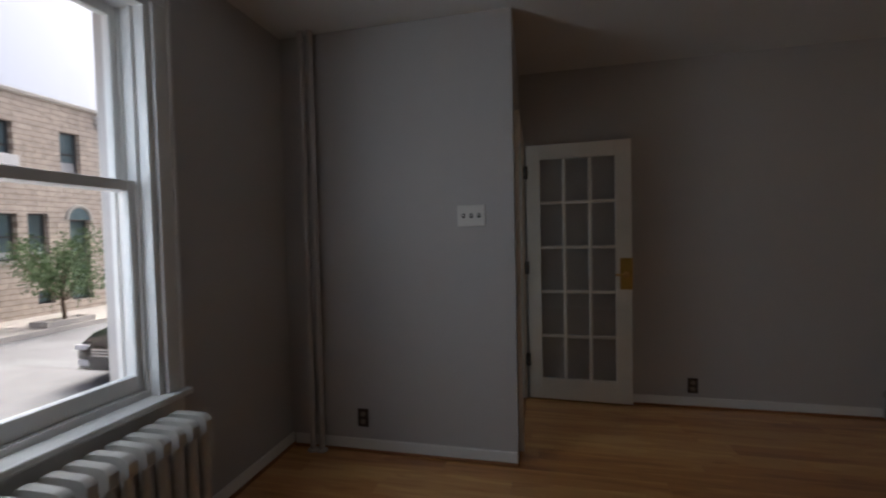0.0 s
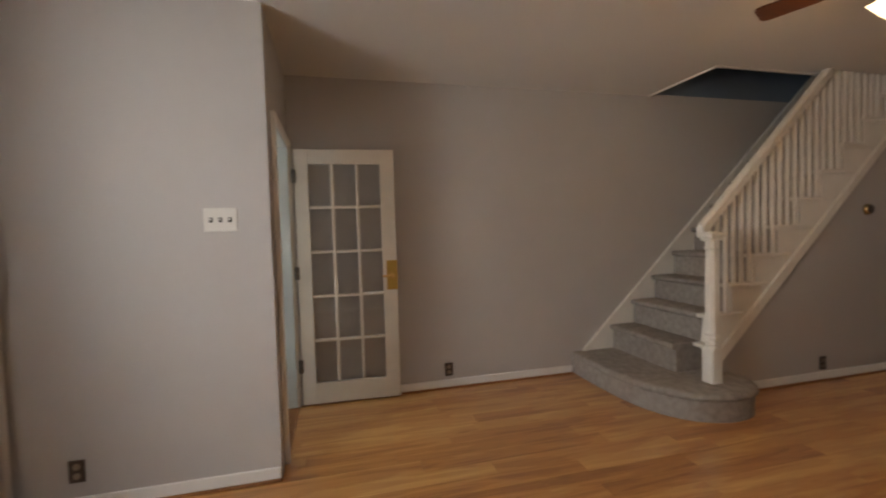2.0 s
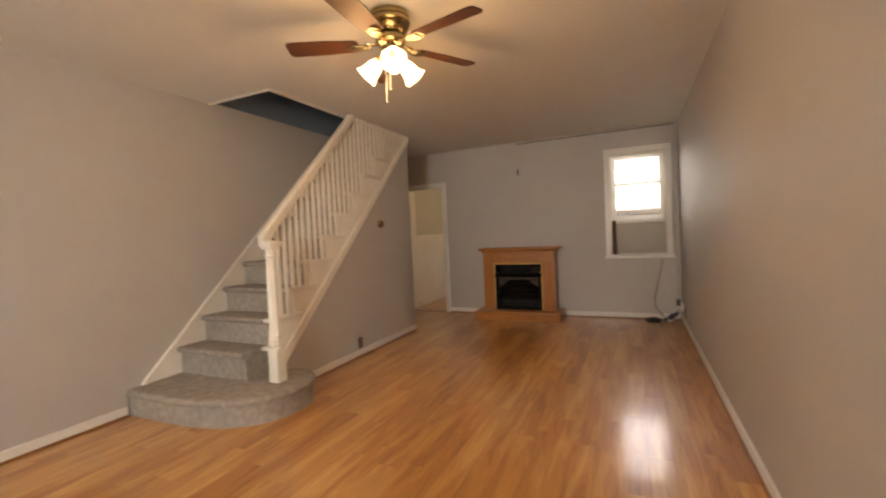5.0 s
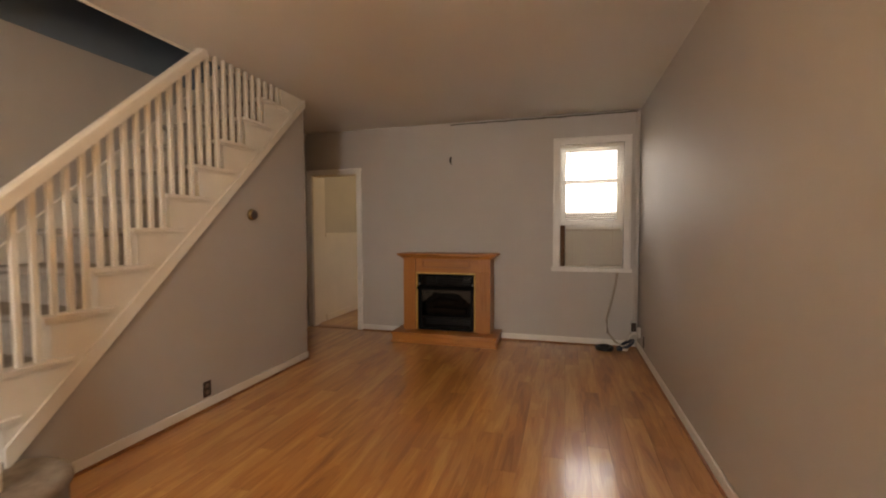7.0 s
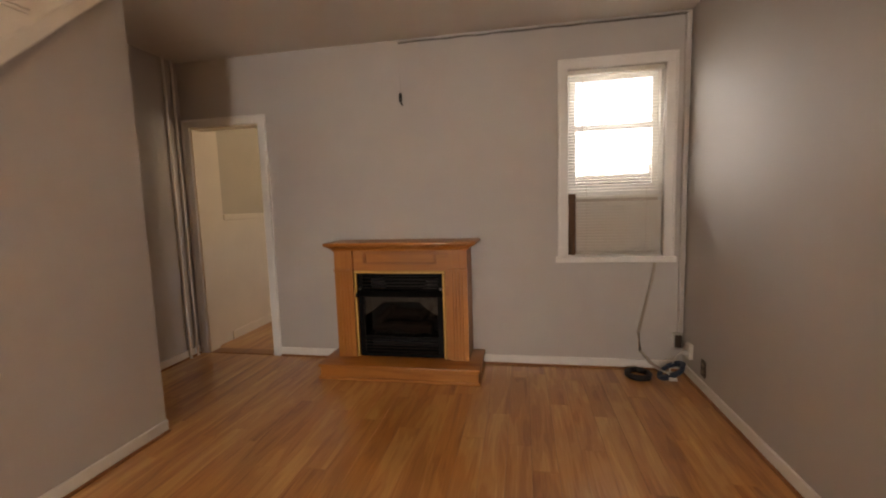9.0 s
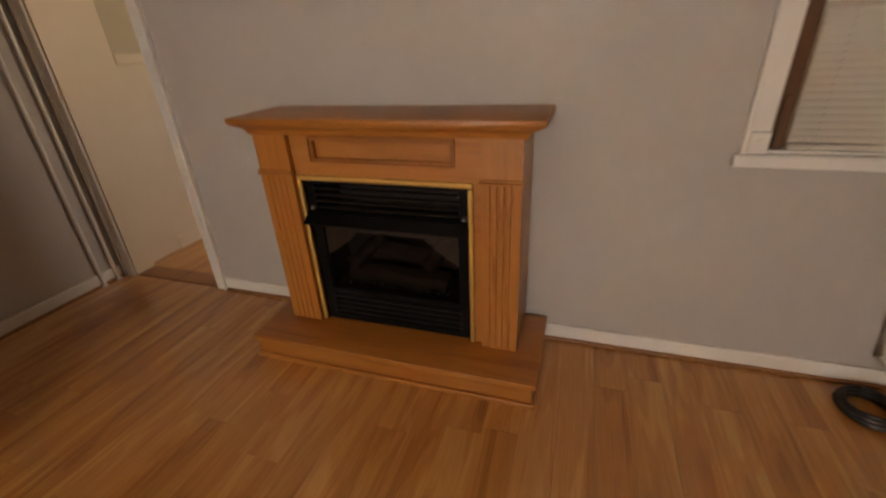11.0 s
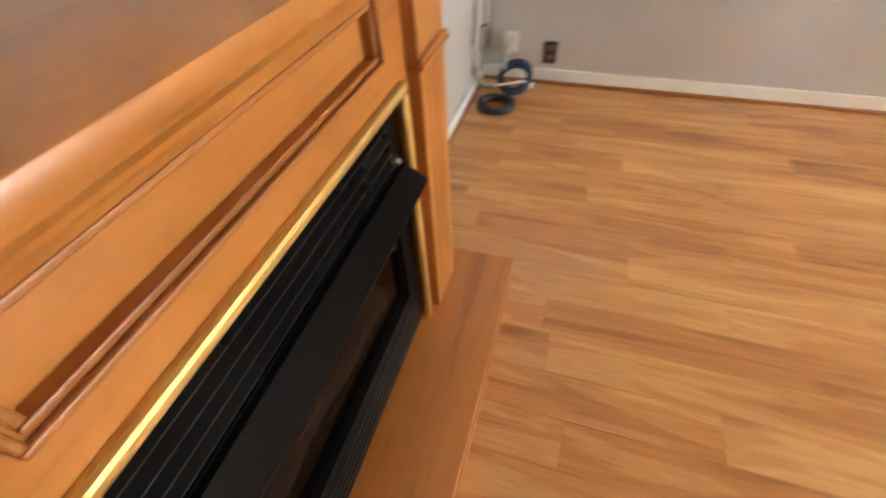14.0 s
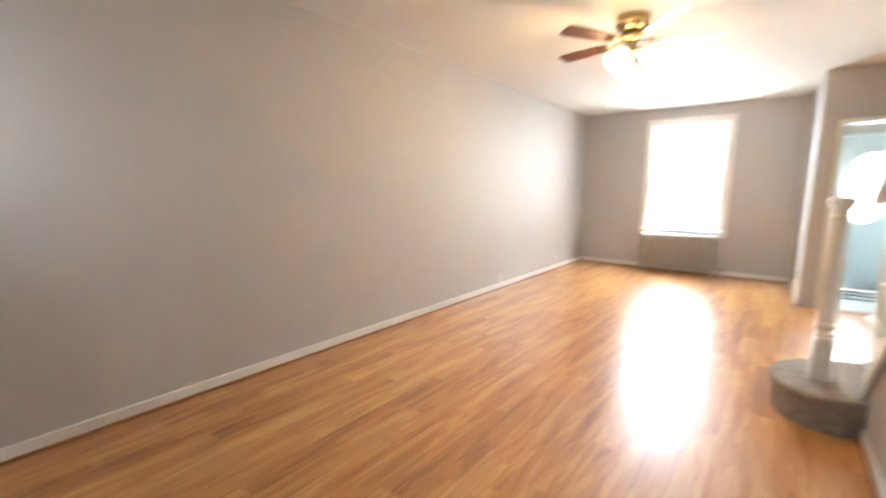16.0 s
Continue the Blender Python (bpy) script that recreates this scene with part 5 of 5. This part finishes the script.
    tube(bm, [(8.05, 0.17, 0.03), (8.09, 0.19, 0.045), (8.16, 0.225, 0.04), (8.22, 0.235, 0.03)], 0.006, 8)
    bmesh.ops.translate(bm, verts=bm.verts[:], vec=(0.0, 0.0, 0.035))
    solid("cable_tag", bm, M_PLATE, "white tag tied round the blue cable coil", "tag", smooth=True)


corner_clutter()


# ---- the street outside ----
G = -0.95


def street():
    bm = bmesh.new()
    box(bm, -600, 600, -600, 600, G - 0.35, G - 0.15)
    solid("ground", bm, M_ASPHALT, "worn grey asphalt street", "road", "structure")
    for nm, x0, x1 in (("pavement_near", -3.2, -0.302), ("pavement_far", -14.0, -11.4)):
        bm = bmesh.new()
        box(bm, x0, x1, -60, 60, G - 0.16, G, 0.02)
        solid(nm, bm, M_CONCRETE, "pale concrete pavement with kerb", "pavement", "structure")

    # stone-faced house across the street
    ob = thing("row_house", (-14.0, 5.0, G), "two-storey tan stone-faced row house with flat roof", "house")
    holes = [(11.75, 12.40, 3.65, 5.12), (9.75, 10.45, 3.65, 5.12), (7.0, 7.8, 3.65, 5.12), (9.55, 10.45, 0.85, 2.3), (10.72, 11.30, 0.83, 2.32), (11.93, 12.60, -0.6, 2.15), (10.9, 11.4, -0.6, -0.15), (9.3, 9.85, -0.6, -0.15), (6.0, 7.2, 0.85, 2.3)]
    bm = bmesh.new()
    pierced(bm, 0, -14.0, -14.35, (-20, 13.2), (G, 6.0), holes)
    part("wall", bm, M_STONE, ob)
    bm = bmesh.new()
    box(bm, -24, -13.92, -20, 13.22, 6.0, 6.12, 0.02)
    part("roof", bm, M_CONCRETE, ob)
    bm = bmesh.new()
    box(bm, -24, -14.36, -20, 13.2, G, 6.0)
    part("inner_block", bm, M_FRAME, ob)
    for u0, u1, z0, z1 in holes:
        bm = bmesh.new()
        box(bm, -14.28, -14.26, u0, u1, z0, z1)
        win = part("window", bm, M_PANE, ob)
        bm = bmesh.new()
        for a, b, c, d in ((u0, u0 + 0.06, z0, z1), (u1 - 0.06, u1, z0, z1), (u0, u1, z1 - 0.06, z1), (u0, u1, z0, z0 + 0.06), (u0, u1, (z0 + z1) / 2 - 0.03, (z0 + z1) / 2 + 0.03)):
            box(bm, -14.258, -14.20, a, b, c, d)
        part("frame", bm, M_FRAME, win)
        if z0 > 0:
            bm = bmesh.new()
            box(bm, -14.255, -14.245, u0 + 0.06, u1 - 0.06, z0 + 0.06, z0 + 0.06 + (0.4 if z0 > 3 else 0.2))
            part("roller_shade", bm, M_SHADECLOTH, win)
            bm = bmesh.new()
            box(bm, -14.2, -13.95, u0 - 0.05, u1 + 0.05, z0 - 0.10, z0 - 0.001, 0.01)
            part("sill", bm, M_CONCRETE, win)
    bm = bmesh.new()
    pts = [(12.265 + 0.335 * math.cos(math.pi * k / 12), 2.15 + 0.42 * math.sin(math.pi * k / 12)) for k in range(13)]
    prism(bm, pts, 0, -14.02, -13.995)
    part("arch_light", bm, M_PANE, ob)
    bm = bmesh.new()
    tube(bm, [(-13.99, 12.265 + 0.40 * math.cos(math.pi * k / 12), 2.15 + 0.48 * math.sin(math.pi * k / 12)) for k in range(13)], 0.06, 8)
    part("arch_moulding", bm, M_CONCRETE, ob)
    bm = bmesh.new()
    for k, o in enumerate((0.05, 0.12, 0.2)):
        box(bm, -14.2, -14.0 + o, 13.0 - o * 0.6, 13.4, 5.45 + k * 0.15, 5.6 + k * 0.15, 0.02)
    part("cornice_bracket", bm, M_CONCRETE, ob)
    ac = bmesh.new()
    box(ac, -14.2, -13.7, 9.85, 10.42, 3.72, 4.05, 0.02)
    solid("air_conditioner", ac, M_RENDERED, "white window air conditioner across the street", "air conditioner")
    ob = thing("neighbour_house", (-14.2, 20, G), "white rendered row house beyond the stone one", "house")
    hs = [(14.2 + 3.0 * k, 15.2 + 3.0 * k, z, z + 1.5) for k in range(6) for z in (0.7, 3.6)]
    bm = bmesh.new()
    pierced(bm, 0, -14.15, -14.5, (13.41, 60), (G, 6.0), hs)
    part("wall", bm, M_RENDERED, ob)
    bm = bmesh.new()
    box(bm, -24, -14.0, 13.41, 60, 6.0, 6.2, 0.02)
    part("roof", bm, M_CONCRETE, ob)
    for u0, u1, z0, z1 in hs:
        bm = bmesh.new()
        box(bm, -14.45, -14.40, u0, u1, z0, z1)
        box(bm, -14.40, -14.36, u0, u1, (z0 + z1) / 2 - 0.03, (z0 + z1) / 2 + 0.03)
        part("window", bm, M_PANE, ob)

    # tree in its pit
    bm = bmesh.new()
    for a, b, c, d in ((-12.1, -11.2 - 0.25, 9.4, 9.5), (-12.1, -11.45, 10.6, 10.7), (-12.1, -12.0, 9.5, 10.6), (-11.55, -11.45, 9.5, 10.6)):
        box(bm, a, b, c, d, G, G + 0.16, 0.015)
    solid("tree_pit_edging", bm, M_CONCRETE, "raised edging round the street tree", "edging")
    ob = thing("street_tree", (-11.78, 10.05, G), "young leafy green street tree on the pavement", "tree")
    bm = bmesh.new()
    tips = []
    trunk = [Vector((-11.78, 10.05, G)) + Vector((0.03 * math.sin(k), 0.03 * math.cos(k * 1.7), 0.32 * k)) for k in range(5)]
    for a, b, r0, r1 in [(trunk[k], trunk[k + 1], 0.06 - 0.007 * k, 0.053 - 0.007 * k) for k in range(4)]:
        d = (b - a).to_track_quat("Z", "Y").to_matrix().to_4x4()
        lathe(bm, [(r0, 0), (r1, (b - a).length)], Matrix.Translation(a) @ d, 8)
    for k in range(16):
        a = trunk[2 + k % 3]
        ang, rise = k * 2.4, 0.5 + 0.9 * random.random()
        b = a + Vector((math.cos(ang) * (0.75 + 0.25 * random.random()), math.sin(ang) * (0.75 + 0.3 * random.random()), rise))
        d = (b - a).to_track_quat("Z", "Y").to_matrix().to_4x4()
        lathe(bm, [(0.024, 0), (0.006, (b - a).length)], Matrix.Translation(a) @ d, 6)
        tips += [a.lerp(b, 0.45), a.lerp(b, 0.7), b]
    part("trunk_and_limbs", bm, M_BARK, ob, True)
    vs, fs = [], []
    for p in tips:
        for _ in range(70):
            c = p + Vector((random.gauss(0, 0.17), random.gauss(0, 0.17), random.gauss(0, 0.15)))
            q = Euler((random.random() * 6, random.random() * 6, random.random() * 6)).to_matrix()
            s = 0.035 + random.random() * 0.03
            i = len(vs)
            vs += [c + q @ Vector(v) * s for v in ((-1, 0, 0), (0, -0.5, 0.12), (1, 0, 0), (0, 0.5, 0.12))]
            fs.append((i, i + 1, i + 2, i + 3))
    me = bpy.data.meshes.new("crown")
    me.from_pydata([v - Vector((-11.78, 10.05, G)) for v in vs], [], fs)
    me.materials.append(M_LEAF)
    o = new("crown", me)
    o.parent = ob
    tagged(o, "thin green leaves in loose clumps", kind="stuff")

    # parked car, nose toward us
    cx, fy, g = -5.45, 6.30, G - 0.15
    car = thing("parked_car", (cx, fy + 2.2, g), "black parked car with chrome grille at the kerb", "car")
    bm = bmesh.new()
    secs = []
    for y, hw, z0, z1, tw in ((0.0, 0.62, 0.30, 0.66, 0.52), (0.06, 0.80, 0.24, 0.74, 0.66), (0.30, 0.88, 0.22, 0.84, 0.74), (1.1, 0.90, 0.20, 0.98, 0.78), (1.5, 0.90, 0.20, 1.02, 0.80), (3.6, 0.90, 0.20, 1.04, 0.80), (4.35, 0.86, 0.24, 1.0, 0.74), (4.45, 0.76, 0.34, 0.9, 0.66)):
        pts = [(-hw * 0.94, z0), (hw * 0.94, z0), (hw, z0 + 0.12), (hw, z1 - 0.22), (hw * 0.97, z1 - 0.10), (tw, z1), (-tw, z1), (-hw * 0.97, z1 - 0.10), (-hw, z1 - 0.22), (-hw, z0 + 0.12)]
        secs.append([(cx + u, fy + y, g + z) for u, z in pts])
    loft(bm, secs)
    part("body", bm, M_CAR, car, True)
    bm = bmesh.new()
    loft(bm, [[(cx + u, fy + y, g + z) for u, y, z in ((-w, a, h), (w, a, h), (w, b, h), (-w, b, h))] for w, a, b, h in ((0.78, 1.15, 4.1, 1.0), (0.74, 1.35, 4.0, 1.15), (0.62, 1.95, 3.5, 1.44), (0.55, 2.1, 3.3, 1.48))])
    part("cabin_glass", bm, M_CARGLASS, car, True)
    bm = bmesh.new()
    for k in range(3):
        box(bm, cx - 0.42, cx + 0.42, fy - 0.02, fy + 0.03, g + 0.52 + k * 0.05, g + 0.545 + k * 0.05, 0.006)
    box(bm, cx - 0.75, cx + 0.75, fy - 0.01, fy + 0.06, g + 0.26, g + 0.285, 0.006)
    part("chrome_grille", bm, M_CHROME, car)
    for s in (-1, 1):
        bm = bmesh.new()
        box(bm, cx + s * 0.64 - 0.17, cx + s * 0.64 + 0.17, fy + 0.0, fy + 0.12, g + 0.60, g + 0.70, 0.03)
        part("headlight", bm, M_LIGHTLENS, car, True)
        bm = bmesh.new()
        box(bm, cx + s * 0.62 - 0.12, cx + s * 0.62 + 0.12, fy - 0.005, fy + 0.08, g + 0.33, g + 0.45, 0.02)
        part("fog_lamp", bm, M_LIGHTLENS, car, True)
        for y in (0.85, 3.55):
            bm = bmesh.new()
            lathe(bm, [(0.20, -0.1), (0.30, -0.105), (0.33, -0.08), (0.33, 0.08), (0.30, 0.105), (0.20, 0.1)], pose(cx + s * 0.82, fy + y, g + 0.33, 0, 90, 0), 24)
            wheel = part("wheel", bm, M_TYRE, car, True)
            bm = bmesh.new()
            lathe(bm, [(0.20, -0.112), (0.05, -0.115), (0.05, 0.115), (0.20, 0.112)], pose(cx + s * 0.82, fy + y, g + 0.33, 0, 90, 0), 20)
            part("rim", bm, M_CHROME, wheel, True)


street()


# ---- floor pieces ----
def laid_floors():
    floor = bpy.data.objects["floor"]
    base = BASES["floor"]
    b = bmesh.new()
    box(b, -0.5, 0.5, -0.5, 0.5, -0.012, 0.0)
    unit = finish("plank", b, M_FLOOR)
    wide, gap, count = 0.128, 0.0009, 0
    rng = random.Random(4)
    rows = int(W / wide) + 1
    for r in range(rows):
        y0, y1 = r * wide, min((r + 1) * wide, W)
        x = -rng.random() * 1.1
        start, stop = (0.0, L) if y1 < VY + 0.1 else (VX - 0.11, L)
        if y0 > 3.35:
            stop = L + 3.2
        while x < stop:
            ln = rng.choice((1.2, 1.2, 0.9, 1.4))
            a, c = max(x, start), min(x + ln, stop)
            if c - a > 0.03:
                o = new("plank", unit)
                o.parent = floor
                o.location = Vector(((a + c) / 2, (y0 + y1) / 2, -0.0003 * rng.random())) - base
                o.scale = (c - a - gap, y1 - y0 - gap, 1)
                count += 1
            x += ln
    # vestibule tiles
    tb = bmesh.new()
    box(tb, -0.5, 0.5, -0.5, 0.5, -0.012, -0.002)
    white = finish("tile", tb, M_TILE)
    tb = bmesh.new()
    box(tb, -0.5, 0.5, -0.5, 0.5, -0.012, -0.002)
    black = finish("tile", tb, M_TILEDARK)
    s = 0.1275
    for i in range(10):
        for j in range(8):
            x, y = (i + 0.5) * s + 0.02, VY + 0.115 + (j + 0.5) * s * 0.99
            if x > VX - 0.15 or y > W - 0.05:
                continue
            o = new("tile", black if (i % 2 == 0 and i < 6) else white)
            o.parent = floor
            o.location = Vector((x, y, 0)) - base
            o.scale = (s - 0.004, s - 0.004, 1)


laid_floors()
